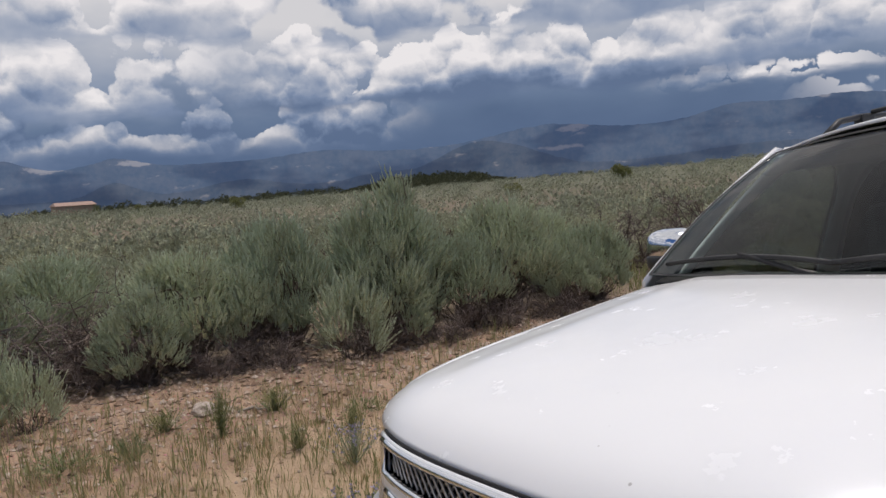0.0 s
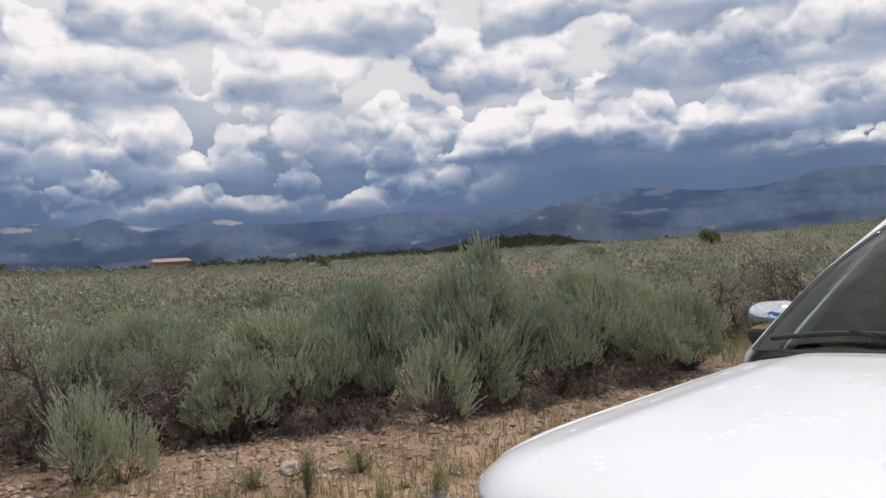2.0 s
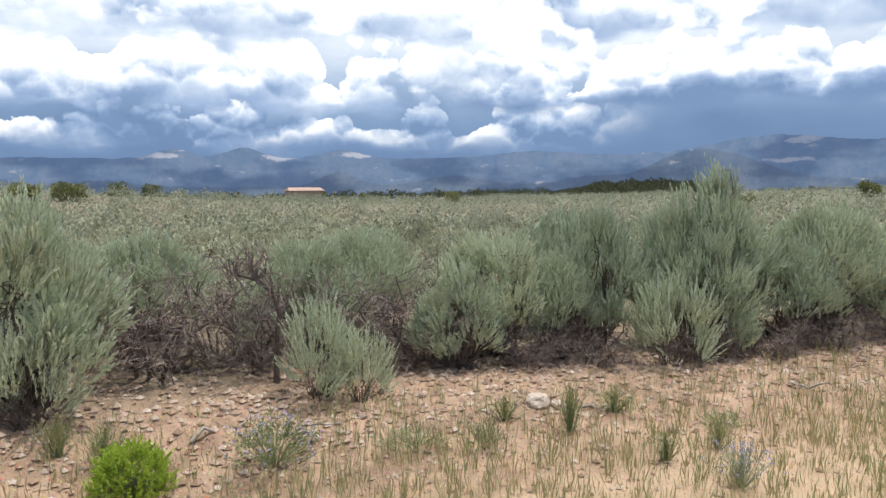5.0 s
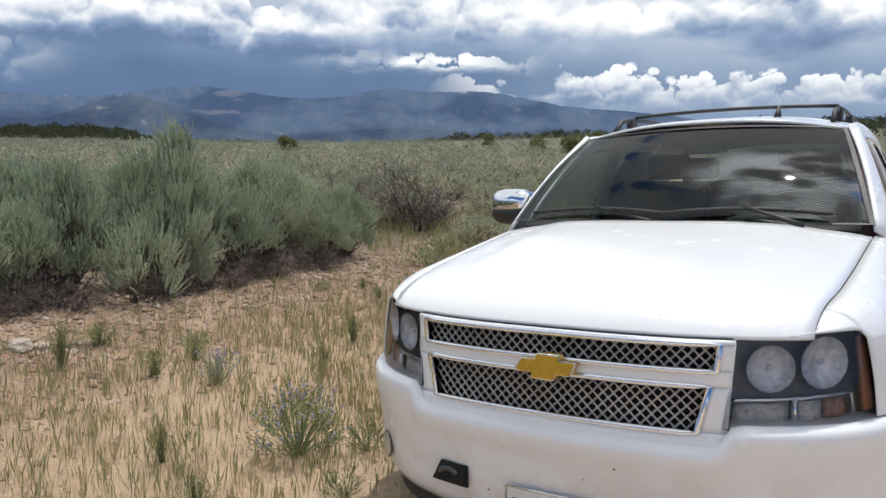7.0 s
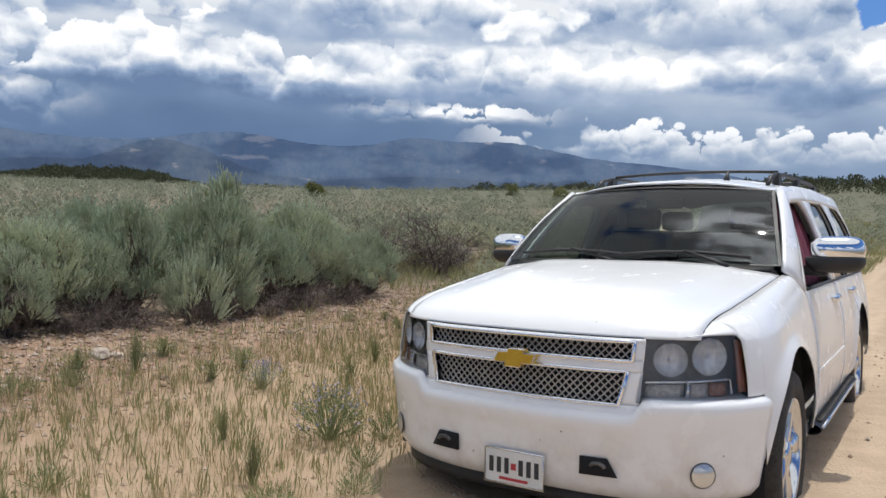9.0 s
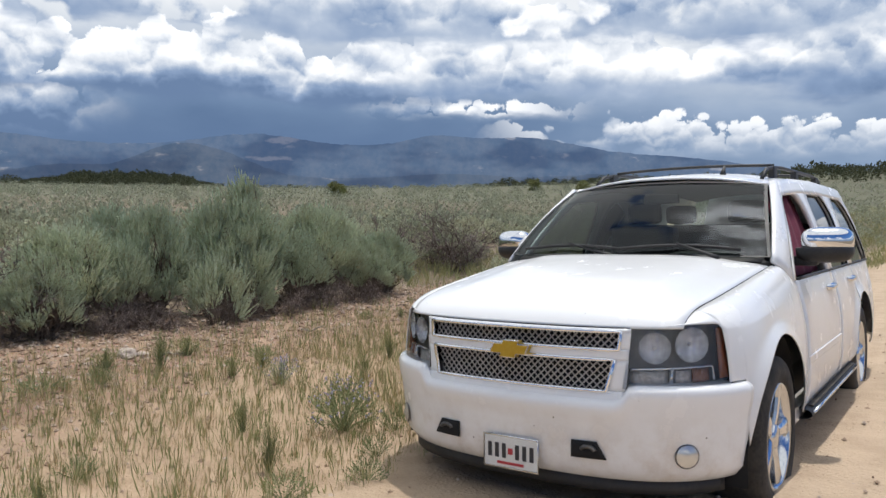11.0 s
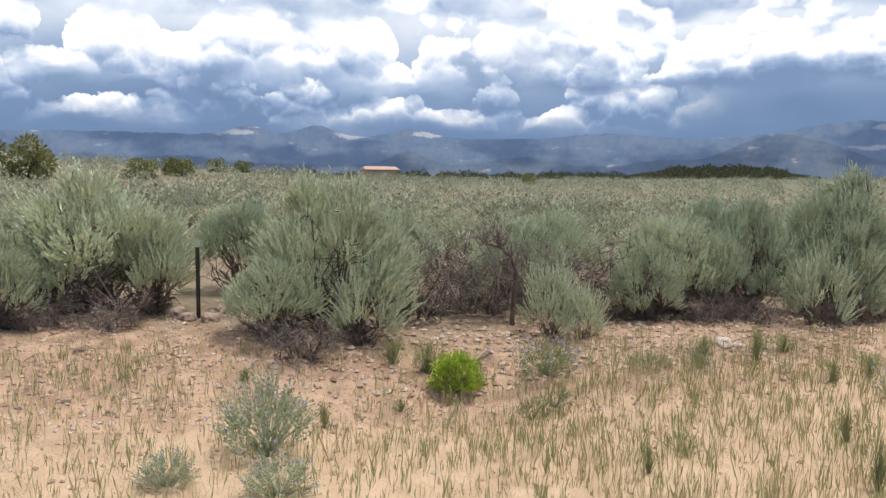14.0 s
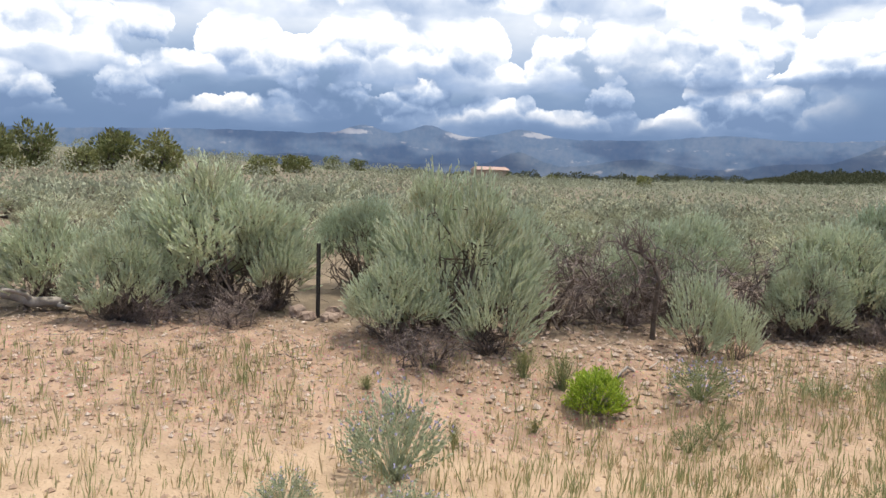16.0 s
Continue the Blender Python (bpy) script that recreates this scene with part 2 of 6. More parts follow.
def ground_material():
    m = material("sand", (0.4, 0.29, 0.19), 0.93, Specular_IOR_Level=0.2)
    t, bsdf = shader(m)
    place = node(t, "ShaderNodeNewGeometry").outputs["Position"]
    p = node(t, "ShaderNodeSeparateXYZ", {0: place}).outputs
    big, mid, grit = noise_at(t, 0.55, 5.0, 0.6, place), noise_at(t, 4.0, 5.0, 0.6, place), noise_at(t, 60.0, 4.0, 0.7, place)
    pebble = node(t, "ShaderNodeTexVoronoi", {"Vector": place, "Scale": 34.0, "Randomness": 1.0}, feature="F1")
    stones = smooth_range(t, pebble.outputs["Distance"], 0.42, 0.18)
    road = blend(t, smooth_range(t, mid, 0.35, 0.7), (0.50, 0.385, 0.275), (0.43, 0.325, 0.228))
    road = blend(t, 1.0, road, blend(t, smooth_range(t, noise_at(t, 1.5, 3.0, 0.5, place, (1, 0.05, 1)), 0.35, 0.65), (0.84, 0.84, 0.83), (1.08, 1.08, 1.08)), "MULTIPLY")
    ditch = blend(t, smooth_range(t, mid, 0.35, 0.7), (0.445, 0.328, 0.222), (0.365, 0.262, 0.172))
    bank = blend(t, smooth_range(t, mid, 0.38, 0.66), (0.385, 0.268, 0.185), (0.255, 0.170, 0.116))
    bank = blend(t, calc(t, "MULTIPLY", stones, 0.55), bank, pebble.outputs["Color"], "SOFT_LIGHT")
    bend = calc(t, "ADD", smooth_range(t, p[1], 6.0, 20.0, 0.0, 4.1), smooth_range(t, p[1], 20.0, 120.0, 0.0, 3.4))
    line = calc(t, "ADD", calc(t, "SUBTRACT", p[0], bend), calc(t, "MULTIPLY", calc(t, "SUBTRACT", big, 0.5), 2.2))
    here = smooth_range(t, p[1], 12.0, 6.0)
    tone = blend(t, calc(t, "MULTIPLY", here, smooth_range(t, line, -0.2, -1.6)), road, ditch)
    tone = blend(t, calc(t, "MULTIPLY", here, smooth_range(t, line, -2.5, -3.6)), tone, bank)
    # soil kept dark: litter colour plus painted shade under the shrubs
    shaded_soil = blend(t, smooth_range(t, mid, 0.35, 0.65), (0.225, 0.175, 0.12), (0.15, 0.12, 0.085))
    away = node(t, "ShaderNodeVectorMath", {0: place}, operation="LENGTH").outputs["Value"]
    # ground between far shrubs, darkened to stand in for shade in the gaps
    scrub = blend(t, smooth_range(t, noise_at(t, 0.9, 5.0, 0.65, place), 0.38, 0.62), (0.165, 0.16, 0.11), (0.105, 0.108, 0.066))
    wild = blend(t, smooth_range(t, away, 25.0, 90.0), shaded_soil, scrub)
    off_road = calc(t, "MAXIMUM", smooth_range(t, line, -4.5, -5.6), calc(t, "MAXIMUM", smooth_range(t, line, 6.0, 7.5), smooth_range(t, p[1], 120.0, 170.0)))
    tone = blend(t, off_road, tone, wild)
    tone = blend(t, 1.0, tone, blend(t, grit, (0.80, 0.80, 0.80), (1.18, 1.17, 1.16)), "MULTIPLY")
    tone = blend(t, 1.0, tone, blend(t, big, (0.90, 0.90, 0.90), (1.1, 1.1, 1.1)), "MULTIPLY")
    t.links.new(tone, bsdf.inputs["Base Color"])
    height = calc(t, "ADD", calc(t, "MULTIPLY", grit, 0.5), calc(t, "ADD", calc(t, "MULTIPLY", mid, 1.4), calc(t, "MULTIPLY", stones, 0.5)))
    relief_of(t, bsdf, height, 0.55, 0.02)
    return m


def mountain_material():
    """Wooded slopes with bald patches; distance haze and the shadows of clouds are painted into the colours."""
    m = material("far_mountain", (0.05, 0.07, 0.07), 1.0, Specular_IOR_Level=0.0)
    t, bsdf = shader(m)
    place = node(t, "ShaderNodeNewGeometry").outputs["Position"]
    p = node(t, "ShaderNodeSeparateXYZ", {0: place}).outputs
    bearing = calc(t, "MULTIPLY", calc(t, "ARCTAN2", calc(t, "MULTIPLY", p[0], -1.0), p[1]), 57.2958)
    far = calc(t, "SQRT", calc(t, "ADD", calc(t, "MULTIPLY", p[0], p[0]), calc(t, "MULTIPLY", p[1], p[1])))
    lift = calc(t, "MULTIPLY", calc(t, "ARCTANGENT", calc(t, "DIVIDE", p[2], far)), 57.2958)
    face = node(t, "ShaderNodeCombineXYZ", {0: bearing, 1: lift}).outputs[0]
    tall = node(t, "ShaderNodeCombineXYZ", {0: bearing, 1: calc(t, "MULTIPLY", lift, 2.6)}).outputs[0]
    woods, fine = noise_at(t, 0.8, 6.0, 0.62, face), noise_at(t, 3.5, 5.0, 0.65, face)
    rags = calc(t, "SUBTRACT", calc(t, "ADD", calc(t, "MULTIPLY", noise_at(t, 1.1, 5.0, 0.6, tall), 0.7), calc(t, "MULTIPLY", fine, 0.3)), 0.5)
    tone = blend(t, smooth_range(t, calc(t, "ADD", calc(t, "MULTIPLY", woods, 0.6), calc(t, "MULTIPLY", fine, 0.4)), 0.36, 0.64), (0.026, 0.032, 0.038), (0.062, 0.062, 0.060))
    bald = smooth_range(t, noise_at(t, 0.55, 5.0, 0.6, tall), 0.62, 0.72, 0.0, 0.40)
    for a, e, w, h in ((46.6, 3.86, 1.3, 0.30), (78.0, 3.46, 1.5, 0.24), (83.6, 3.30, 1.3, 0.36), (47.5, 2.5, 1.6, 0.2), (92.5, 3.4, 2.2, 0.24), (96.5, 3.4, 1.6, 0.16)):
        dx, dy = calc(t, "DIVIDE", calc(t, "SUBTRACT", bearing, a), w), calc(t, "DIVIDE", calc(t, "SUBTRACT", lift, e), h)
        away = calc(t, "SQRT", calc(t, "ADD", calc(t, "MULTIPLY", dx, dx), calc(t, "MULTIPLY", dy, dy)))
        bald = calc(t, "MAXIMUM", bald, smooth_range(t, calc(t, "ADD", away, calc(t, "MULTIPLY", rags, 4.0)), 1.05, 0.55, 0.0, 0.42))
    tone = blend(t, bald, tone, (0.42, 0.37, 0.31))
    # cloud shadows, painted into the base colour by noise
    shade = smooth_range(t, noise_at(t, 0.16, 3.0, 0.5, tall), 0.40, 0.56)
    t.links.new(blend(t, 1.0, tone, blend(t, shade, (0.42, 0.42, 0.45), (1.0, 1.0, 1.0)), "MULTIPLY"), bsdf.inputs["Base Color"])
    # haze of the miles between, painted on as a blue glow
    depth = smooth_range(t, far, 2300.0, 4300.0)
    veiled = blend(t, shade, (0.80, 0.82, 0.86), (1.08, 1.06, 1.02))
    haze_glow = blend(t, depth, (0.050, 0.088, 0.165), (0.080, 0.142, 0.268))
    haze_glow = blend(t, 1.0, haze_glow, veiled, "MULTIPLY")
    t.links.new(blend(t, smooth_range(t, lift, 1.2, 0.0, 0.0, 0.45), haze_glow, (0.095, 0.150, 0.25)), bsdf.inputs["Emission Color"])
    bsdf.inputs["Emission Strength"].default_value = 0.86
    return m


MAT = {
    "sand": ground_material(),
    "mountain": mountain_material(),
    "sage": leafy("sage_leaf", (0.585, 0.65, 0.50), (0.46, 0.52, 0.37), (0.36, 0.335, 0.215), 0.25),
    "sage_far": leafy("far_sage_leaf", (0.58, 0.60, 0.455), (0.46, 0.485, 0.34), (0.24, 0.195, 0.145), 0.25),
    "scrub": leafy("scrub_leaf", (0.37, 0.40, 0.30), (0.275, 0.30, 0.215), (0.145, 0.12, 0.09), 0.25, 0.8, 0.8),
    "bright": leafy("bright_leaf", (0.44, 0.54, 0.09), (0.28, 0.40, 0.055), (0.30, 0.45, 0.07), 0.4),
    "weed": leafy("weed_leaf", (0.29, 0.335, 0.18), (0.19, 0.24, 0.115), (0.17, 0.16, 0.08), 0.25),
    "silver": leafy("silver_leaf", (0.42, 0.47, 0.34), (0.29, 0.35, 0.22), (0.28, 0.26, 0.2), 0.4),
    "flower": material("pale_flower", (0.36, 0.34, 0.48), 0.8),
    "grass": leafy("grass_blade", (0.33, 0.335, 0.165), (0.22, 0.245, 0.11), (0.42, 0.34, 0.19), 0.3),
    "straw": leafy("dry_straw", (0.52, 0.42, 0.26), (0.40, 0.31, 0.18), (0.5, 0.42, 0.26), 0.15),
    "juniper": leafy("juniper_leaf", (0.235, 0.25, 0.105), (0.13, 0.15, 0.06), (0.18, 0.16, 0.08), 0.25),
    "pine": leafy("pine_leaf", (0.085, 0.095, 0.055), (0.050, 0.062, 0.034), (0.12, 0.115, 0.06), 0.2),
    "bark": mottled("bark", (0.078, 0.056, 0.043), (0.15, 0.118, 0.095), 0.95, 9.0, 70.0, 0.6, 0.006),
    "dead": mottled("dead_wood", (0.13, 0.098, 0.086), (0.25, 0.20, 0.175), 0.95, 8.0, 60.0, 0.5, 0.004),
    "bleached": mottled("bleached_wood", (0.42, 0.38, 0.33), (0.27, 0.235, 0.20), 0.9, 6.0, 60.0, 0.6, 0.004),
    "stone": mottled("stone", (0.36, 0.27, 0.21), (0.25, 0.18, 0.14), 0.92, 9.0, 80.0, 0.5, 0.006),
    "pale_stone": mottled("pale_stone", (0.52, 0.44, 0.37), (0.38, 0.31, 0.25), 0.9, 8.0, 70.0, 0.5, 0.006),
    "iron": mottled("dark_iron", (0.02, 0.022, 0.02), (0.045, 0.035, 0.028), 0.6, 12.0, 90.0, 0.3, 0.002),
}

# ---- building helpers ----
def shape(name, verts, faces, mat, parent=None, label="", smooth=False):
    me = bpy.data.meshes.new(name)
    me.from_pydata(np.asarray(verts, float).tolist() if len(verts) else [], [], faces if isinstance(faces, list) else np.asarray(faces).tolist())
    if mat is not None:
        me.materials.append(mat)
    if smooth:
        me.shade_smooth()
    ob = new(name, me)
    if parent is not None:
        ob.parent = parent
    return tagged(ob, label)


def part(name, bm, mat, parent=None, label="", smooth=True):
    """Links a bmesh as one mesh object under a thing or a part."""
    me = bpy.data.meshes.new(name)
    bmesh.ops.recalc_face_normals(bm, faces=bm.faces)
    bm.to_mesh(me)
    bm.free()
    me.materials.append(mat)
    if smooth:
        me.shade_smooth()
    ob = new(name, me)
    if parent is not None:
        ob.parent = parent
    return tagged(ob, label)


def step(a, b, v):
    t = min(1.0, max(0.0, (v - a) / (b - a)))
    return t * t * (3 - 2 * t)


def mound(x, y, cx, cy, h, s):
    return h * math.exp(-((x - cx) ** 2 + (y - cy) ** 2) / (2 * s * s))


def ground_z(x, y):
    """Height of the land: a cambered sand road, a shallow ditch, a gravel bank and the plain behind it."""
    yc = min(10.0, max(-8.0, y))
    road = 0.0525 * min(x, 3.0) - 0.019 * yc
    edge = -0.063 - 0.019 * yc
    d = math.hypot(x, y)
    plain = 0.09 - 0.02 * min(4.0, max(-5.0, y)) + 0.0085 * min(d, 260.0) * step(12, 60, d)
    bank = step(-1.2 - 2.0 * step(-0.4, -1.6, y), -4.9, x) if x < 0 else step(5.0, 8.5, x)
    z = (road if x > -1.2 else edge) * (1 - bank) + plain * bank
    z += 0.010 * max(0.0, min(y, 260.0) - 20) * (1 - bank)
    return z + mound(x, y, -3.5, -2.0, -0.20, 0.75) + mound(x, y, -4.5, -0.7, -0.08, 0.5) + mound(x, y, -85, -48, 3.2, 32) + mound(x, y, 10, 330, 11, 110) + mound(x, y, -314, 196, 2.4, 55)


def uneven(x, y):
    """Lumps and ruts on top of the land."""
    near = max(0.0, 1 - math.hypot(x + 1, y) / 16)
    if near <= 0:
        return 0.0
    lumps = 0.022 * noise.noise((x * 1.7, y * 1.7, 3)) + 0.012 * noise.noise((x * 5, y * 5, 7))
    bank = step(-2.6, -3.4, x) * step(-6.0, -5.0, x)
    lumps += bank * (0.036 * noise.noise((x * 4, y * 4, 1)) + 0.030 * noise.noise((x * 9, y * 9, 5)) + 0.016 * noise.noise((x * 17, y * 17, 2)))
    return near * lumps


def spread(lo, hi, stepsize, out, count):
    """Coordinates that lie close together between lo and hi and ever wider beyond, out to the far edge."""
    mid = list(np.arange(lo, hi + 1e-6, stepsize))
    grow = [(stepsize * 1.5) * ((out / (stepsize * 1.5)) ** (k / count)) for k in range(count + 1)]
    return [lo - g for g in reversed(grow)] + mid + [hi + g for g in grow]


def build_ground():
    xs, ys = spread(-5.4, -2.4, 0.045, 4300, 62), spread(-7.0, 8.0, 0.055, 4300, 46)
    verts = [(x, y, ground_z(x, y) + uneven(x, y)) for x in xs for y in ys]
    n = len(ys)
    k = np.arange((len(xs) - 1) * (n - 1))
    a = (k // (n - 1)) * n + k % (n - 1)
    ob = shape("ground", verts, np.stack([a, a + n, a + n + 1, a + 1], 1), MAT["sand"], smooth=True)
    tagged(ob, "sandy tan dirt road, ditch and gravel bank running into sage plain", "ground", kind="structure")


build_ground()


def build_range(peaks, base, near, deep, seed, label):
    """One mountain range: peaks as bearing, height and breadth in degrees, its foot near and its crest farther off."""
    azs, rows = np.arange(-30, 140, 0.14), 40
    verts = []
    for a in azs:
        top = base + sum(h * math.exp(-(((a - c) / w) ** 2)) for c, h, w in peaks)
        top *= 0.3 + 0.7 * step(0, 20, a)
        top -= 0.5 * step(100, 116, a)
        top += 0.07 * noise.noise((a * 0.9, seed, 9)) + 0.05 * noise.noise((a * 2.7, seed, 4))
        ca, sa = math.cos(radians(a)), math.sin(radians(a))
        for j in range(rows):
            u = j / (rows - 1)
            r = near + deep * u
            x, y = -r * sa, r * ca
            ridge = 1 - abs(noise.fractal((x * 0.0022, y * 0.0022, seed), 0.9, 2.1, 7))
            e = top * u**1.25 * (0.78 + 0.22 * u) + 0.30 * (ridge - 0.72) * math.sin(math.pi * min(1.0, u * 1.02)) * min(1.0, top / 2)
            verts.append((x, y, r * math.tan(radians(max(-0.1, e))) + 1.0))
    k = np.arange((len(azs) - 1) * (rows - 1))
    a = (k // (rows - 1)) * rows + k % (rows - 1)
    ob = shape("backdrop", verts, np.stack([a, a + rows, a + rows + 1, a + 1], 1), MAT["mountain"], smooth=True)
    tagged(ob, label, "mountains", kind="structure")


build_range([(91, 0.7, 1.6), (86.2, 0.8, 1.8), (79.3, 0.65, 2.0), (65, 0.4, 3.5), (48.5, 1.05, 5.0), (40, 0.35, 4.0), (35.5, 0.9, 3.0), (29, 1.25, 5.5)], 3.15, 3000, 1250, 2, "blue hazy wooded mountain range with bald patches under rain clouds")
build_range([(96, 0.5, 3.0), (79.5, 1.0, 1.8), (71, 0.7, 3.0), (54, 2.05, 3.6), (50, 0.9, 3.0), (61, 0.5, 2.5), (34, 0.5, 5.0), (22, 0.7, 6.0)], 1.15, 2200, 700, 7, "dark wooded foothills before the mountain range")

# ---- plants: builders ----
def unit(v):
    return v / np.maximum(np.linalg.norm(v, axis=-1, keepdims=True), 1e-9)


def leaves(pos, way, length, width, rng):
    """Narrow pointed leaves, one quad each: arrays of roots, directions, lengths and widths."""
    side = unit(np.cross(way, rng.normal(size=way.shape)))
    l, w = np.reshape(length, (-1, 1)), np.reshape(width, (-1, 1))
    bend = unit(np.cross(side, way)) * l * 0.12
    verts = np.stack([pos, pos + way * l * 0.5 + side * w + bend, pos + way * l, pos + way * l * 0.5 - side * w + bend], 1)
    faces = np.arange(len(pos) * 4).reshape(-1, 4)
    return verts.reshape(-1, 3), faces


def shoots(base, way, length, rng, count, leaf, width, open_=0.55):
    """Leafy upright shoots: each carries some leaves along its length, closing towards the tip."""
    n = len(base)
    t = (np.arange(count) + rng.random((n, count))) / count
    radial = unit(rng.normal(size=(n, count, 3)))
    d = way[:, None] + radial * (open_ * (1.15 - 0.75 * t))[..., None]
    sway = rng.normal(size=(n, 1, 3)) * 0.10
    pos = base[:, None] + (way[:, None] + sway * t[..., None]) * (length[:, None] * t)[..., None]
    size = leaf * (0.65 + 0.6 * rng.random((n, count))) * (1.1 - 0.35 * t)
    return leaves(pos.reshape(-1, 3), unit(d).reshape(-1, 3), size.ravel(), width * (0.7 + 0.6 * rng.random(n * count)), rng)


def tube(points, radii, sides=5):
    """A bent tapering stick through the points."""
    points, verts = np.asarray(points, float), []
    n = len(points)
    for i, (p, r) in enumerate(zip(points, radii)):
        d = unit(points[min(i + 1, n - 1)] - points[max(i - 1, 0)])
        u = unit(np.cross(d, (0.31, 0.87, 0.21)))
        v = np.cross(d, u)
        verts += [p + r * (math.cos(k * 2 * math.pi / sides) * u + math.sin(k * 2 * math.pi / sides) * v) for k in range(sides)]
    faces = [(i * sides + k, i * sides + (k + 1) % sides, (i + 1) * sides + (k + 1) % sides, (i + 1) * sides + k) for i in range(n - 1) for k in range(sides)]
    faces.append(tuple(range((n - 1) * sides, n * sides)))
    return np.array(verts), faces


def joined(pieces):
    verts, faces, at = [], [], 0
    for v, f in pieces:
        verts.append(v)
        faces += [tuple(int(i) + at for i in g) for g in f]
        at += len(v)
    return np.concatenate(verts), faces


def crooked(a, b, rng, bends=4, wild=0.12):
    """Points from a to b along a crooked line."""
    a, b = np.asarray(a, float), np.asarray(b, float)
    far = np.linalg.norm(b - a)
    pts = [a + (b - a) * k / bends + rng.normal(size=3) * wild * far * math.sin(math.pi * k / bends) for k in range(bends + 1)]
    return pts


def sagebrush(rng, lobes=17, fingers=92, per=12, leaf=0.044, width=0.0056, shoot=0.125, mat="sage", sticks_on=True, low=0.05, size=0.165):
    """A bush one metre high and about one across: crooked stems bear separate ragged domes of short leafy fingers, dark beneath and between."""
    root = new("sagebrush")
    k = np.arange(lobes)
    up = 1 - (1 - low) * ((k + 0.35) / lobes) ** 0.85
    a = k * 2.39996 + rng.normal(size=lobes) * 0.35
    flat = np.sqrt(np.maximum(0, 1 - np.clip(up, 0, 1) ** 2))
    d = np.stack([flat * np.cos(a), flat * np.sin(a), up], 1)
    heart = d * (0.38, 0.38, 0.64) * rng.uniform(0.80, 1.04, (lobes, 1)) + (0, 0, 0.10)
    swell = rng.uniform(0.66, 1.16, lobes)
    axis = unit(d * (0.75, 0.75, 0.2) + (0, 0, 0.75) + rng.normal(size=(lobes, 3)) * 0.12)
    # each lobe is a dome of fingers round its own axis, open below
    n = lobes * fingers
    around = np.repeat(axis, fingers, 0)
    ball = unit(rng.normal(size=(n, 3)))
    under = np.sum(ball * around, 1)
    ball = np.where((under < -0.15)[:, None], ball - 2 * under[:, None] * around, ball)
    depth = 0.40 + 0.65 * rng.random(n) ** 0.8
    base = np.repeat(heart, fingers, 0) + ball * (1.0, 1.0, 0.85) * (size * np.repeat(swell, fingers) * depth)[:, None]
    base[:, 2] = np.maximum(base[:, 2], 0.04)
    way_ = unit(ball * 0.50 + around * 0.45 + np.array((0, 0, 0.45)) + rng.normal(size=(n, 3)) * 0.15)
    length = shoot * (0.5 + 0.8 * rng.random(n))
    v, f = shoots(base, way_, length, rng, per, leaf, width, 0.32)
    shape("foliage", v, f, MAT[mat], root)
    if sticks_on:
        sticks = []
        for c, l, sw in zip(heart, d, swell):
            for _ in range(3):
                tip = c + rng.normal(size=3) * size * sw * 0.40
                foot = np.array((tip[0] * 0.14, tip[1] * 0.14, -0.04)) + rng.normal(size=3) * (0.025, 0.025, 0)
                pts = crooked(foot, tip, rng, 5, 0.09)
                sticks.append(tube(pts, (0.015, 0.011, 0.008, 0.006, 0.004, 0.0025), 4))
                for _ in range(8):
                    q = np.asarray(pts[rng.integers(1, 6)])
                    e = q + rng.normal(size=3) * (0.065, 0.065, 0.05)
                    e[2] = max(e[2], 0.02)
                    sticks.append(tube(crooked(q, e, rng, 2, 0.15), (0.004, 0.003, 0.0015), 3))
        v, f = joined(sticks)
        shape("branchwork", v, f, MAT["bark"], root, "crooked dark brown stems")
    return root


def dead_shrub(rng, count=260, mat="dead", reach=0.55, flat=0.75):
    """A leafless tangle of grey brittle twigs, one metre across."""
    root = new("dead_shrub")
    stems, sticks = [], []
    for k in range(16):
        a = rng.random() * 6.28
        foot = np.array((0.06 * math.cos(a), 0.06 * math.sin(a), -0.03))
        tip = np.array((reach * math.cos(a) * (0.4 + 0.6 * rng.random()), reach * math.sin(a) * (0.4 + 0.6 * rng.random()), flat * (0.35 + 0.6 * rng.random())))
        pts = crooked(foot, tip, rng, 6, 0.10)
        stems.append(tube(pts, np.linspace(0.014, 0.004, 7), 4))
        for _ in range(count // 16):
            i = rng.integers(1, 7)
            start = np.asarray(pts[i])
            way = unit(unit(tip - foot) * 0.7 + rng.normal(size=3) * 0.75)
            sub = crooked(start, start + way * (0.12 + 0.22 * rng.random()), rng, 3, 0.14)
            sticks.append(tube(sub, np.linspace(0.0045, 0.0016, 4), 3))
            for _ in range(4):
                s = np.asarray(sub[rng.integers(1, 4)])
                sticks.append(tube([s, s + unit(way + rng.normal(size=3) * 0.8) * (0.05 + 0.09 * rng.random())], (0.0022, 0.001), 3))
    v, f = joined(stems)
    shape("branchwork", v, f, MAT["bark"], root, "dark crooked stems")
    v, f = joined(sticks)
    shape("twigwork", v, f, MAT[mat], root, "grey brittle twigs")
    return root


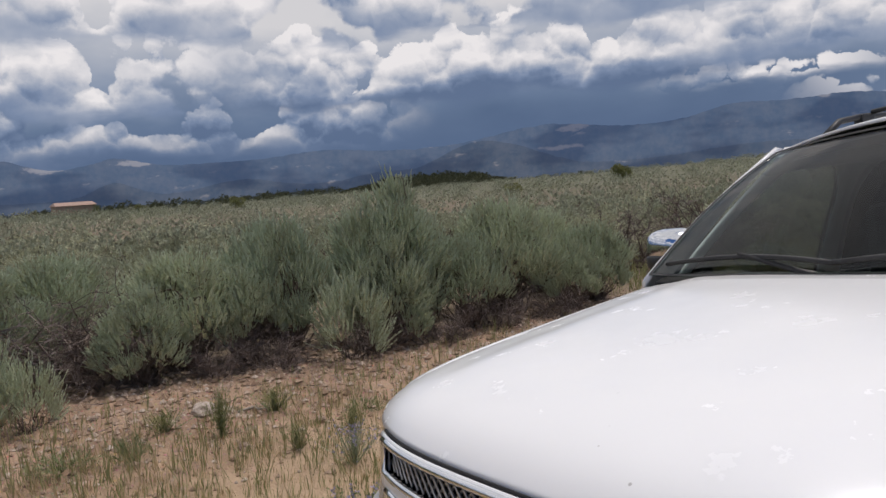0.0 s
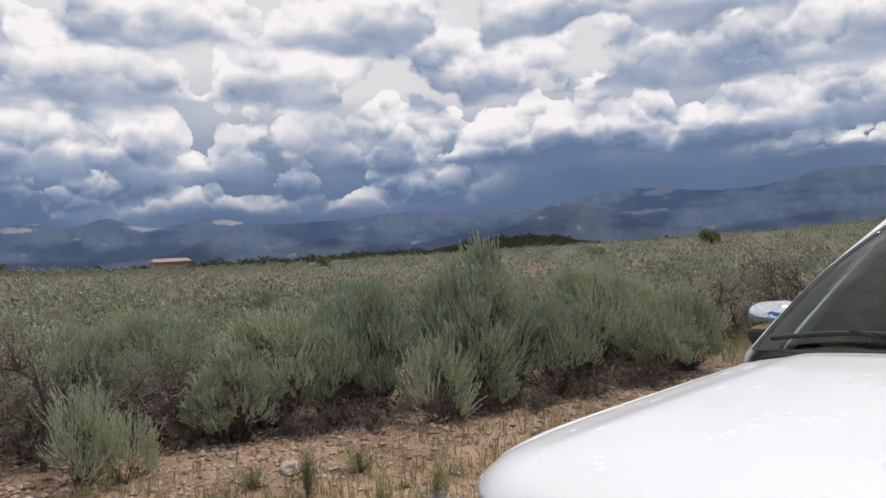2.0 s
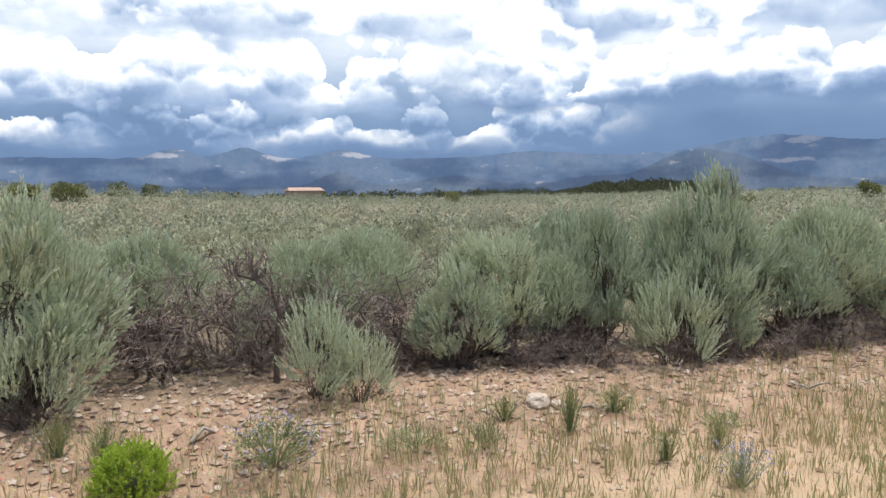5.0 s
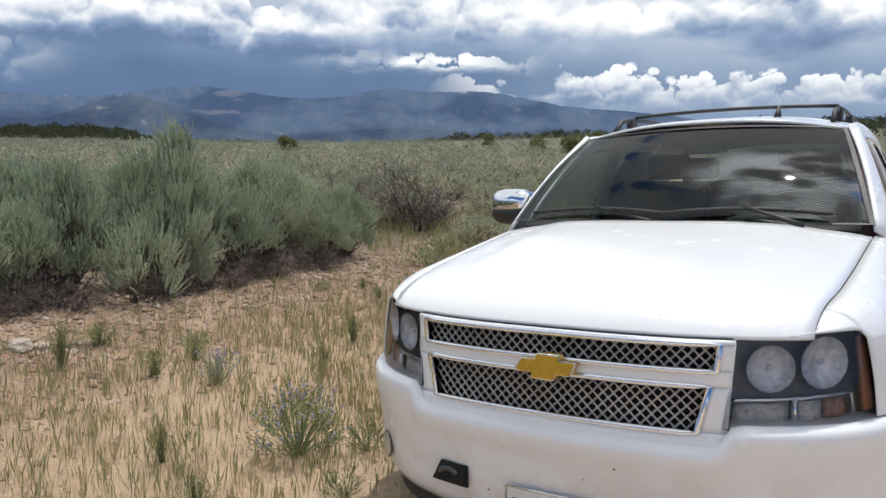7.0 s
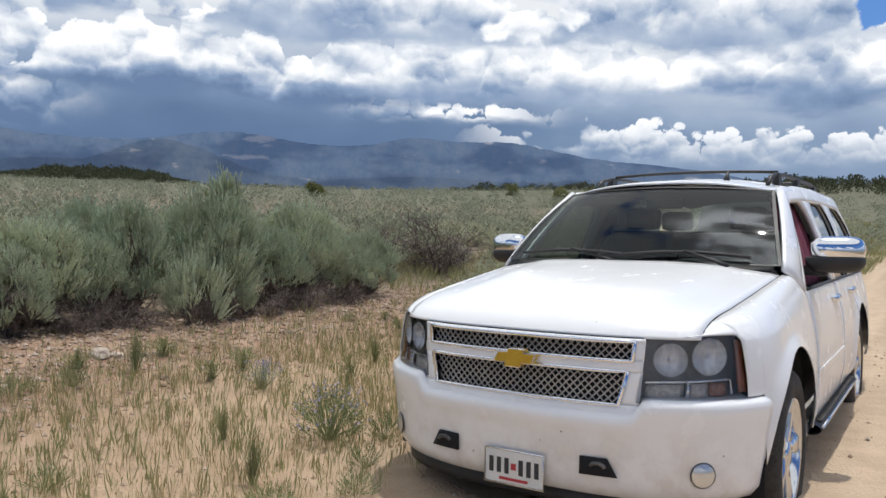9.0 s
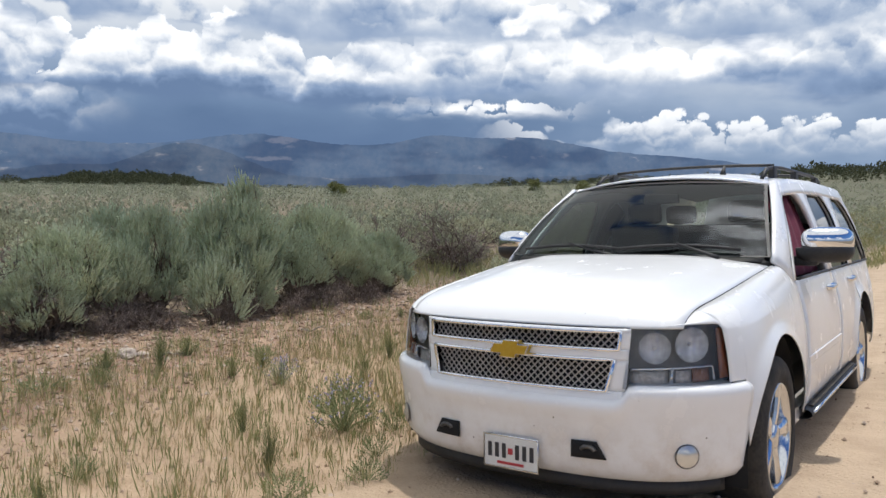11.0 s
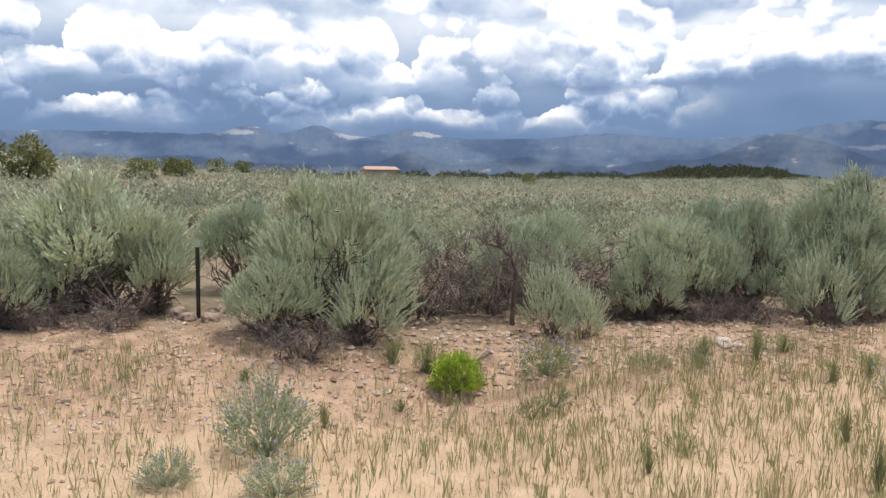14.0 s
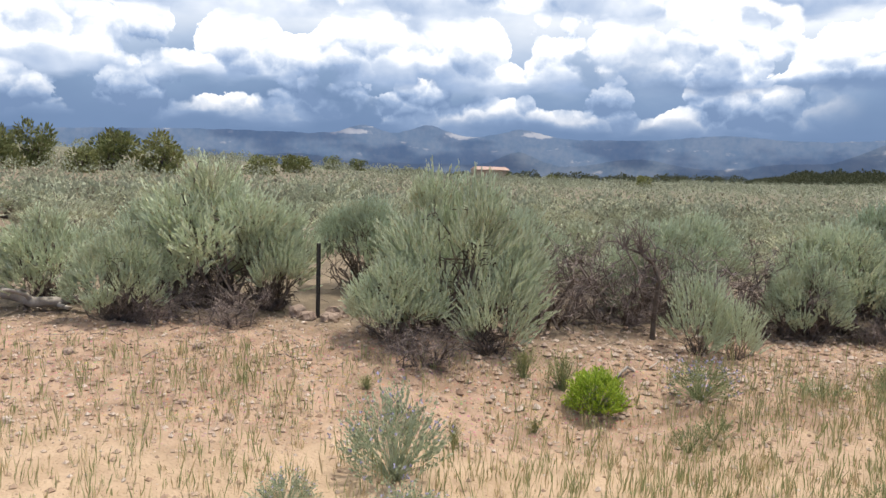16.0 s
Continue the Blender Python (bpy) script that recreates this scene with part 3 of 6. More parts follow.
def herb(rng, mat, count=170, per=9, leaf=0.03, width=0.006, shoot=0.5, round_=0.6, bloom=0, name="weed", ball=False):
    """A small leafy plant one metre high, to be scaled down: many stalks from one root."""
    root = new(name)
    a, tilt = rng.random(count) * 6.283, np.abs(rng.normal(size=count)) * round_
    way = unit(np.stack([np.cos(a) * tilt, np.sin(a) * tilt, np.ones(count)], 1))
    start = way * (0.15 + 0.45 * rng.random((count, 1))) * (1, 1, 1)
    length = shoot * (0.5 + 0.6 * rng.random(count))
    if ball:
        way = unit(rng.normal(size=(count, 3)) * (1, 1, 0.8) + (0, 0, 0.55))
        way[:, 2] = np.abs(way[:, 2])
        start = way * (0.42, 0.42, 0.62) * rng.uniform(0.75, 1.05, (count, 1)) + (0, 0, 0.10)
        way = unit(way + (0, 0, 0.7))
    v, f = shoots(start, way, length, rng, per, leaf, width, 0.8)
    shape("foliage", v, f, MAT[mat], root)
    sticks = [tube([(0, 0, -0.03), way[k] * 0.3, start[k] + way[k] * length[k] * 0.8], (0.010, 0.007, 0.003), 3) for k in range(0, count, 3)]
    v, f = joined(sticks)
    shape("stalkwork", v, f, MAT["weed" if mat != "silver" else "silver"], root)
    if bloom:
        k = rng.integers(0, count, bloom)
        tip = start[k] + way[k] * length[k][:, None] * (0.8 + 0.3 * rng.random((bloom, 1)))
        v, f = leaves(np.repeat(tip, 4, 0), unit(rng.normal(size=(bloom * 4, 3)) + (0, 0, 0.5)), np.full(bloom * 4, 0.035), np.full(bloom * 4, 0.012), rng)
        shape("blossom", v, f, MAT["flower"], root, "pale lilac flowers")
    return root


def put(x, y, turn=0.0, sx=1.0, sz=1.0, sink=0.02, lean=0.0):
    """A pose on the ground at x, y, with a scale across and up."""
    return pose(x, y, ground_z(x, y) + uneven(x, y) - sink, lean, 0, turn) @ Matrix.Diagonal((sx, sx, sz, 1))


# ---- plants: the sagebrush along the bank ----
rng = np.random.default_rng(5)
BUSH = [sagebrush(np.random.default_rng(20 + k), 16 + k % 3, low=(0.12, 0.26, 0.0, 0.30, 0.20)[k]) for k in range(5)]
YOUNG = [sagebrush(np.random.default_rng(50 + k), 8, 34, 15, 0.075, 0.0105, 0.34, low=0.0, size=0.20) for k in range(2)]
AWAY = Matrix.Translation((0, 0, -60))
# x, y, width, height
FRONT = [
    (-5.80, -4.68, 1.80, 1.22), (-5.75, -4.20, 1.00, 0.92), (-4.98, -2.58, 1.45, 1.30), (-4.62, -3.12, 0.85, 0.64), (-4.55, -2.40, 0.62, 0.55),
    (-5.75, -6.10, 1.25, 0.80), (-4.74, -0.68, 0.54, 0.60), (-4.60, -0.42, 0.40, 0.46), (-5.45, 0.85, 1.25, 0.95), (-5.35, 1.75, 1.05, 1.20),
    (-5.30, 2.80, 1.35, 1.45), (-4.63, 2.00, 0.60, 0.68), (-5.75, 3.25, 1.10, 1.25), (-5.45, 4.25, 1.35, 1.20), (-5.25, 5.40, 1.05, 0.90),
    (-5.10, 0.45, 0.80, 0.72), (-5.15, 1.30, 0.75, 0.80), (-4.98, 2.62, 0.85, 1.00), (-5.05, 3.50, 0.95, 0.90), (-5.05, 4.85, 0.80, 0.75), (-5.10, -5.30, 0.90, 0.75),
    (-6.35, 5.6, 1.3, 1.0), (-6.60, 3.6, 1.3, 1.1), (-6.60, 0.00, 1.40, 0.95), (-6.70, -1.90, 1.35, 0.95), (-6.50, 1.90, 1.30, 1.10),
    (-6.00, 4.75, 1.25, 1.05), (-6.05, -0.60, 1.20, 0.92), (-7.00, -3.40, 1.25, 0.95), (-6.40, -5.20, 1.30, 1.00), (-6.20, -2.70, 1.20, 0.95),
]
for i, (x, y, w, h) in enumerate(FRONT):
    ob = copy_thing(YOUNG[i % 2] if w < 0.63 else BUSH[i % 5], put(x, y, 77 * i, w * (0.85 if w < 0.63 else 0.90), h * (1.08 if w < 0.63 else 1.18)))
    small = " low young" if h < 0.7 else " tall" if h > 1.2 else ""
    tagged(ob, "silvery green" + small + " sagebrush with upright leafy shoots on gravel bank", "shrub", "sagebrush along the bank")

DEAD = [dead_shrub(np.random.default_rng(60 + k), 300) for k in range(2)]
for i, (x, y, w, h) in enumerate([(-5.45, -1.70, 1.30, 0.92), (-5.60, -1.05, 1.05, 0.88), (-5.50, -0.15, 1.20, 0.95), (-5.2, 0.20, 0.85, 0.75), (-6.30, 8.9, 1.9, 1.35), (-6.9, 7.6, 1.3, 1.2)]):
    ob = copy_thing(DEAD[i % 2], put(x, y, 110 * i, w, h))
    tagged(ob, "dead leafless grey-brown shrub of tangled brittle twigs", "shrub", "dead shrubs")

for i, (x, y) in enumerate([(-4.86, 0.95), (-4.80, 1.45), (-4.72, 2.25), (-4.70, 2.95), (-4.78, 3.75), (-4.85, 4.45), (-4.25, -2.95), (-4.95, -4.45), (-5.0, -5.0)]):
    ob = copy_thing(DEAD[i % 2], put(x, y, 95 * i, 0.62, 0.42))
    tagged(ob, "low dead brown twigs at the foot of the sagebrush", "shrub", "dead shrubs")

# ---- plants: sage over the plain ----
MID = [sagebrush(np.random.default_rng(90 + k), 12, 40, 8, 0.050, 0.0100, 0.11, "sage_far", True, size=0.19) for k in range(4)]
THIN = [sagebrush(np.random.default_rng(95 + k), 8, 26, 5, 0.070, 0.020, 0.13, "sage_far", False, size=0.20) for k in range(3)]


def clear_of(x, y, spots, gap):
    return all((x - a) ** 2 + (y - b) ** 2 > gap * gap for a, b in spots)


taken = [(x, y) for x, y, *_ in FRONT]
made = 0
while made < 190:
    a, r = radians(rng.uniform(2, 128)), 6.2 + 26 * rng.random() ** 1.25
    x, y = -r * math.sin(a) - 0.2, r * math.cos(a) - 1.0
    if x > -6.0 or not clear_of(x, y, taken, 1.15 + 0.028 * r):
        continue
    taken.append((x, y))
    w = rng.uniform(0.95, 1.5)
    src = MID[made % 4] if r < 21 else THIN[made % 3]
    ob = copy_thing(src, put(x, y, rng.uniform(0, 360), w, w * rng.uniform(0.48, 0.70)))
    tagged(ob, "grey-green rounded sagebrush on the open plain", "shrub", "sagebrush on the plain")
    made += 1
# along the far verge of the road
made = 0
while made < 105:
    y = 7.5 + 75 * rng.random() ** 1.5
    edge = -2.9 + 2.4 * step(7, 20, y) + 3.2 * step(20, 120, y)
    x = edge - 0.3 - 7.0 * rng.random() ** 1.2
    if not clear_of(x, y, taken, 0.85 + 0.01 * y):
        continue
    taken.append((x, y))
    w = rng.uniform(0.6, 1.1) * (0.6 if x > edge - 1.2 else 1.0)
    ob = copy_thing(MID[made % 4] if y < 22 else THIN[made % 3], put(x, y, rng.uniform(0, 360), w, w * rng.uniform(0.5, 0.75)))
    tagged(ob, "grey-green sagebrush at the edge of the sand road", "shrub", "sagebrush along the road")
    made += 1
for ob in (*BUSH, *YOUNG, *DEAD, *MID, *THIN):
    for o in (*ob.children_recursive, ob):
        bpy.data.objects.remove(o)


def far_scrub():
    """Thousands of low bushes to the edge of the plain, as one sheet of loose leaf tufts."""
    r_ = np.random.default_rng(7)
    n = 4600
    a = np.radians(r_.uniform(-10, 130, n))
    r = 19 + 335 * r_.random(n) ** 2.1
    x, y = -r * np.sin(a), r * np.cos(a)
    keep = (x < -6.5) | ((y > 30) & (x < 0.3 + 3.2 * np.clip((y - 20) / 100, 0, 1)))
    x, y, r = x[keep], y[keep], r[keep]
    z = np.array([ground_z(p, q) for p, q in zip(x, y)])
    size = r_.uniform(0.5, 1.6, len(x)) * (1 + r * 0.002)
    pos, way, long_, wide = [], [], [], []
    near = 0.74 + 0.26 * np.clip((r - 20) / 70, 0, 1)
    for k in range(90):
        out = unit(r_.normal(size=(len(x), 3)) + (0, 0, 0.3))
        out[:, 2] = np.abs(out[:, 2])
        knob = 1 + 0.30 * np.sin(out[:, 0] * 5 + x * 3) * np.cos(out[:, 1] * 5 + y * 3)
        pos.append(np.stack([x, y, z + 0.04], 1) + out * (0.42, 0.42, 0.46) * (size * knob)[:, None])
        way.append(unit(out * (0.8, 0.8, 0.5) + (0, 0, 0.25) + r_.normal(size=out.shape) * 0.35))
        long_.append(size * near * r_.uniform(0.07, 0.14, len(x)))
        wide.append(size * near * r_.uniform(0.022, 0.045, len(x)))
    v, f = leaves(np.concatenate(pos), np.concatenate(way), np.concatenate(long_), np.concatenate(wide), r_)
    tagged(shape("scrub", v, f, MAT["scrub"]), "low grey-green sage scrub covering the far plain", "scrub", kind="stuff")


far_scrub()

# ---- the car: materials ----
def paint_material():
    m = material("white_paint", (0.84, 0.845, 0.85), 0.28, Coat_Weight=0.4, Coat_Roughness=0.10)
    t, bsdf = shader(m)
    place = node(t, "ShaderNodeTexCoord").outputs["Object"]
    p = node(t, "ShaderNodeSeparateXYZ", {0: place}).outputs
    dust = noise_at(t, 5.0, 6.0, 0.65, place)
    fleck = node(t, "ShaderNodeTexVoronoi", {"Vector": place, "Scale": 11.0}, feature="F1").outputs["Distance"]
    # dead insects low on the nose, road dust along the sills
    low = calc(t, "MULTIPLY", smooth_range(t, p[1], 0.55, 0.15), smooth_range(t, p[2], 1.25, 0.85))
    bugs = calc(t, "MULTIPLY", smooth_range(t, fleck, 0.055, 0.035), low)
    tone = blend(t, calc(t, "MULTIPLY", smooth_range(t, p[2], 0.75, 0.35), smooth_range(t, dust, 0.35, 0.75, 0.1, 0.75)), (0.84, 0.845, 0.85), (0.52, 0.44, 0.35))
    tone = blend(t, bugs, tone, (0.12, 0.09, 0.06))
    t.links.new(tone, bsdf.inputs["Base Color"])
    t.links.new(smooth_range(t, dust, 0.3, 0.8, 0.22, 0.30), bsdf.inputs["Roughness"])
    return m


def glass_material(name, tint, gloss=1.0):
    """A thin pane: clear but for its tint, with the gloss of glass."""
    m = bpy.data.materials.new(name)
    m.use_nodes = True
    t = m.node_tree
    t.nodes.remove(t.nodes["Principled BSDF"])
    clear = node(t, "ShaderNodeBsdfTransparent", {0: (*tint, 1)}).outputs[0]
    shine = node(t, "ShaderNodeBsdfGlossy", {0: (1, 1, 1, 1), "Roughness": 0.02}).outputs[0]
    fac = calc(t, "MULTIPLY", node(t, "ShaderNodeFresnel", {0: 1.55}).outputs[0], gloss, clamp=True)
    t.links.new(node(t, "ShaderNodeMixShader", {0: fac, 1: clear, 2: shine}).outputs[0], t.nodes["Material Output"].inputs[0])
    return m


PAINT = paint_material()
CHROME = material("chrome", (0.82, 0.83, 0.85), 0.07, 1.0)
BRUSHED = mottled("polished_alloy", (0.70, 0.71, 0.73), (0.60, 0.61, 0.63), 0.16, 6.0, 60.0, 0.05, 0.002, metal=1.0)
LATTICE = mottled("lattice_metal", (0.66, 0.63, 0.60), (0.50, 0.48, 0.455), 0.36, 9.0, 60.0, 0.1, 0.002, metal=0.9)
BLACK = mottled("black_plastic", (0.018, 0.018, 0.019), (0.034, 0.033, 0.032), 0.55, 5.0, 70.0, 0.15, 0.002)
GLOSSY = material("gloss_black", (0.012, 0.012, 0.014), 0.12)
RUBBER = mottled("tyre_rubber", (0.020, 0.019, 0.018), (0.060, 0.052, 0.043), 0.85, 7.0, 60.0, 0.3, 0.004)
# near-black: the shade of hollows and gaps is put into the colour
VOID = material("cavity_shade", (0.010, 0.010, 0.011), 0.9)
GOLD = mottled("gold_enamel", (0.60, 0.42, 0.06), (0.52, 0.34, 0.04), 0.3, 20.0, 90.0, 0.1, 0.001, metal=0.5)
LAMP = mottled("lamp_housing", (0.17, 0.15, 0.14), (0.10, 0.09, 0.085), 0.35, 12.0, 60.0, 0.2, 0.004, metal=0.3)
BOWL = mottled("lamp_reflector", (0.93, 0.93, 0.94), (0.60, 0.60, 0.62), 0.22, 34.0, 60.0, 0.6, 0.01, metal=0.7)
SIGNAL = mottled("signal_reflector", (0.52, 0.49, 0.46), (0.80, 0.76, 0.72), 0.28, 40.0, 90.0, 0.8, 0.01, metal=0.6)
HOOK = mottled("dull_steel", (0.10, 0.10, 0.10), (0.20, 0.19, 0.18), 0.5, 30.0, 90.0, 0.3, 0.002, metal=0.8)
DULL_AMBER = mottled("dull_amber", (0.24, 0.10, 0.065), (0.36, 0.20, 0.15), 0.2, 40.0, 90.0, 0.5, 0.005)
AMBER = material("amber_plastic", (0.36, 0.105, 0.035), 0.2, Coat_Weight=0.5)
WINDSCREEN = glass_material("windscreen_glass", (0.42, 0.52, 0.49), 0.62)
TINTED = glass_material("tinted_glass", (0.16, 0.17, 0.18))
LENS = glass_material("lens_glass", (0.95, 0.95, 0.95), 0.9)
CLOTH = mottled("grey_cloth", (0.045, 0.043, 0.042), (0.065, 0.062, 0.06), 0.9, 12.0, 120.0, 0.2, 0.002)
MAROON = mottled("maroon_cloth", (0.17, 0.030, 0.058), (0.12, 0.022, 0.042), 0.9, 10.0, 90.0, 0.2, 0.003)
PLATE_WHITE = mottled("plate_white", (0.74, 0.74, 0.72), (0.66, 0.66, 0.63), 0.4, 14.0, 90.0, 0.05, 0.001)
INK = material("plate_ink", (0.03, 0.03, 0.035), 0.5)
RED = material("plate_red", (0.45, 0.04, 0.05), 0.5)

# ---- the car: x across (its left is +x), y towards its tail, z up; nose at y = 0 ----
car = tagged(new("car"), "white sport utility vehicle with chrome mirrors parked on dirt road", "car")
HALF, NOSE, TAIL = 0.985, 0.75, 5.08


def sheet(name, fn, us, vs, mat, parent=car, label="", solid=0.0, smooth=True):
    """A curved panel from a function of u and v, optionally given a thickness."""
    bm = bmesh.new()
    grid = [[bm.verts.new(fn(u, v)) for v in vs] for u in us]
    for i in range(len(us) - 1):
        for j in range(len(vs) - 1):
            bm.faces.new((grid[i][j], grid[i + 1][j], grid[i + 1][j + 1], grid[i][j + 1]))
    bmesh.ops.remove_doubles(bm, verts=bm.verts, dist=1e-5)
    ob = part(name, bm, mat, parent, label, smooth)
    if solid:
        mod = ob.modifiers.new("thickness", "SOLIDIFY")
        mod.thickness, mod.offset = solid, 0
    return ob


def lin(a, b, n):
    return [a + (b - a) * k / (n - 1) for k in range(n)]


def interp(x, *pairs):
    """Smooth line through the pairs (x, y)."""
    if x <= pairs[0][0]:
        return pairs[0][1]
    for (a, p), (b, q) in zip(pairs, pairs[1:]):
        if x <= b:
            return p + (q - p) * (x - a) / (b - a)
    return pairs[-1][1]


def box(name, lo, hi, mat, parent=car, label="", bevel=0.01, m=Matrix()):
    bm = bmesh.new()
    c, s = [(a + b) / 2 for a, b in zip(lo, hi)], [b - a for a, b in zip(lo, hi)]
    bmesh.ops.create_cube(bm, size=1, matrix=m @ Matrix.Translation(c) @ Matrix.Diagonal((*s, 1)))
    if bevel:
        bmesh.ops.bevel(bm, geom=bm.edges[:], offset=bevel, segments=2, affect="EDGES", profile=0.6)
    return part(name, bm, mat, parent, label, smooth=False)


def rod(name, points, r, mat, parent=car, label="", sides=8):
    pts = [np.array(p, float) for p in points]
    radii = r if isinstance(r, (list, tuple)) else [r] * len(pts)
    v, f = tube(pts, radii, sides)
    f = list(f) + [tuple(reversed(range(sides)))]
    return shape(name, v, f, mat, parent, label, smooth=True)


def outline(theta):
    """The plan of the nose at an angle from the middle (degrees, + to the car's left): point and outward normal."""
    th = radians(abs(theta))
    x, y = HALF * math.sin(th) ** (2 / 2.8), NOSE * (1 - math.cos(th) ** (2 / 2.35))
    e = 1e-3
    th2 = min(th + e, math.pi / 2)
    th1 = max(th2 - 2 * e, 0)
    dx = math.sin(th2) ** (2 / 2.8) * HALF - math.sin(th1) ** (2 / 2.8) * HALF
    dy = -NOSE * (math.cos(th2) ** (2 / 2.35) - math.cos(th1) ** (2 / 2.35))
    n = math.hypot(dx, dy) or 1
    s = 1 if theta >= 0 else -1
    return s * x, y, s * dy / n, -dx / n


def theta_of(x):
    return math.copysign(math.degrees(math.asin(min(1.0, (abs(x) / HALF) ** 1.4))), x)


def nose(theta, z, off=0.0):
    """A point of the nose at a height, moved outwards."""
    x, y, nx, ny = outline(theta)
    return Vector((x + nx * off, y + ny * off, z))


def nose_x(x, z, off=0.0):
    return nose(theta_of(x), z, off)


# bumper
def bumper_at(theta, z):
    swell = interp(z, (0.27, -0.09), (0.285, -0.045), (0.33, -0.012), (0.42, 0.0), (0.56, 0.014), (0.64, 0.030), (0.675, 0.032), (0.694, 0.024), (0.704, 0.004), (0.716, -0.10))
    # the shelf drops below the grille
    drop = 0.066 * step(0.555, 0.50, abs(outline(theta)[0])) * step(0.48, 0.70, z)
    return nose(theta, z - drop + 0.048, swell)


bumper = sheet("front_bumper", bumper_at, lin(-69.5, 69.5, 71), (0.27, 0.285, 0.305, 0.33, 0.37, 0.42, 0.47, 0.52, 0.56, 0.60, 0.64, 0.66, 0.675, 0.686, 0.694, 0.700, 0.704, 0.710, 0.716), PAINT, car, "white painted bumper with dust and insect specks", 0.006)
# black strip added below the bumper, where there is only shade
sheet("air_dam", lambda t, z: nose(t, z, -0.07), lin(-64, 64, 41), (0.265, 0.29, 0.335), BLACK, bumper, "black strip for the shade below the bumper", 0.006)
# grille surround between the lamps
def gx(z):
    """Half width of the grille surround, wider at its top."""
    return interp(z, (0.70, 0.530), (1.0, 0.556))


def surround_at(x, z):
    return nose_x(x, z, interp(z, (0.60, 0.006), (0.66, 0.004), (0.72, -0.016), (0.99, -0.034), (1.005, -0.05)))


def grille_edges(z):
    """Half width of the grille openings at a height."""
    return interp(z, (0.725, 0.452), (0.86, 0.487), (0.905, 0.505), (0.985, 0.515))


fascia = new("grille")
fascia.parent = car
tagged(fascia, "two-band grille of bright lattice over black")
strips = [(0.640, 0.725), (0.862, 0.906), (0.985, 0.994)]
for lo, hi in strips:
    sheet("grille_bar", lambda u, z: surround_at(u * gx(z), z) + Vector((0, -0.004, 0)), lin(-1, 1, 37), lin(lo, hi, 7), PAINT, fascia, "white painted bar", 0.012)
for s in (-1, 1):
    for lo, hi in ((0.725, 0.862), (0.906, 0.985)):
        sheet("grille_side", lambda u, z: surround_at(s * (grille_edges(z) + (gx(z) - grille_edges(z)) * u), z), lin(0, 1, 5), lin(lo, hi, 6), PAINT, fascia, "white painted bar", 0.012)
for lo, hi in ((0.725, 0.862), (0.906, 0.985)):
    sheet("grille_back", lambda u, z: surround_at(u * (grille_edges(z) + 0.01), z) + Vector((0, 0.045, 0)), lin(-1, 1, 31), lin(lo - 0.01, hi + 0.01, 4), VOID, fascia, "black void behind the lattice")
    pieces = []
    pitch, slope, wide = 0.0335, 1.0, grille_edges(hi)
    span = (hi - lo) / slope
    k = -wide - span
    while k < wide:
        for s in (1, -1):
            pts = []
            for i in range(7):
                z = lo + (hi - lo) * i / 6
                x = k + (z - lo) / slope
                if s < 0:
                    x = -x
                if abs(x) < grille_edges(z):
                    q = surround_at(x, z) + Vector((0, 0.016 + 0.003 * s, 0))
                    pts.append(np.array(q))
            if len(pts) > 1:
                pieces.append(tube(pts, [0.0036] * len(pts), 4))
        k += pitch
    v, f = joined(pieces)
    shape("lattice", v, f, LATTICE, fascia, "bright metal diamond lattice", smooth=True)
    ring = [surround_at(x, hi) for x in lin(-grille_edges(hi), grille_edges(hi), 25)] + [surround_at(x, lo) for x in lin(grille_edges(lo), -grille_edges(lo), 25)]
    rod("grille_trim", [p + Vector((0, -0.010, 0)) for p in ring + ring[:2]], 0.0105, CHROME, fascia, "chrome trim", 6)
rod("hood_seam", [surround_at(x, 0.998) + Vector((0, -0.003, 0)) for x in lin(-0.55, 0.55, 31)], 0.0055, VOID, fascia, "dark gap under the bonnet", 5)
# gold emblem: a wide bar crossed by a block
bm = bmesh.new()
face = [(-0.098, -0.008), (-0.078, 0.026), (-0.034, 0.026), (-0.028, 0.042), (0.047, 0.042), (0.043, 0.026), (0.098, 0.026), (0.078, -0.014), (0.034, -0.014), (0.028, -0.032), (-0.047, -0.032), (-0.043, -0.014), (-0.09, -0.014)]
top = [bm.verts.new((x, -0.030 - 0.0 * z, 0.880 + z)) for x, z in face]
low = [bm.verts.new((x * 1.06, 0.012, 0.880 + z * 1.08)) for x, z in face]
bm.faces.new(top)
for i in range(len(face)):
    j = (i + 1) % len(face)
    bm.faces.new((top[i], top[j], low[j], low[i]))
emblem = part("emblem", bm, GOLD, fascia, "plain gold emblem shape", smooth=False)
loop = [(x * 1.05, -0.024, 0.880 + z * 1.06) for x, z in face]
rod("emblem_rim", loop + loop[:2], 0.0035, CHROME, emblem, "chrome rim", 5)

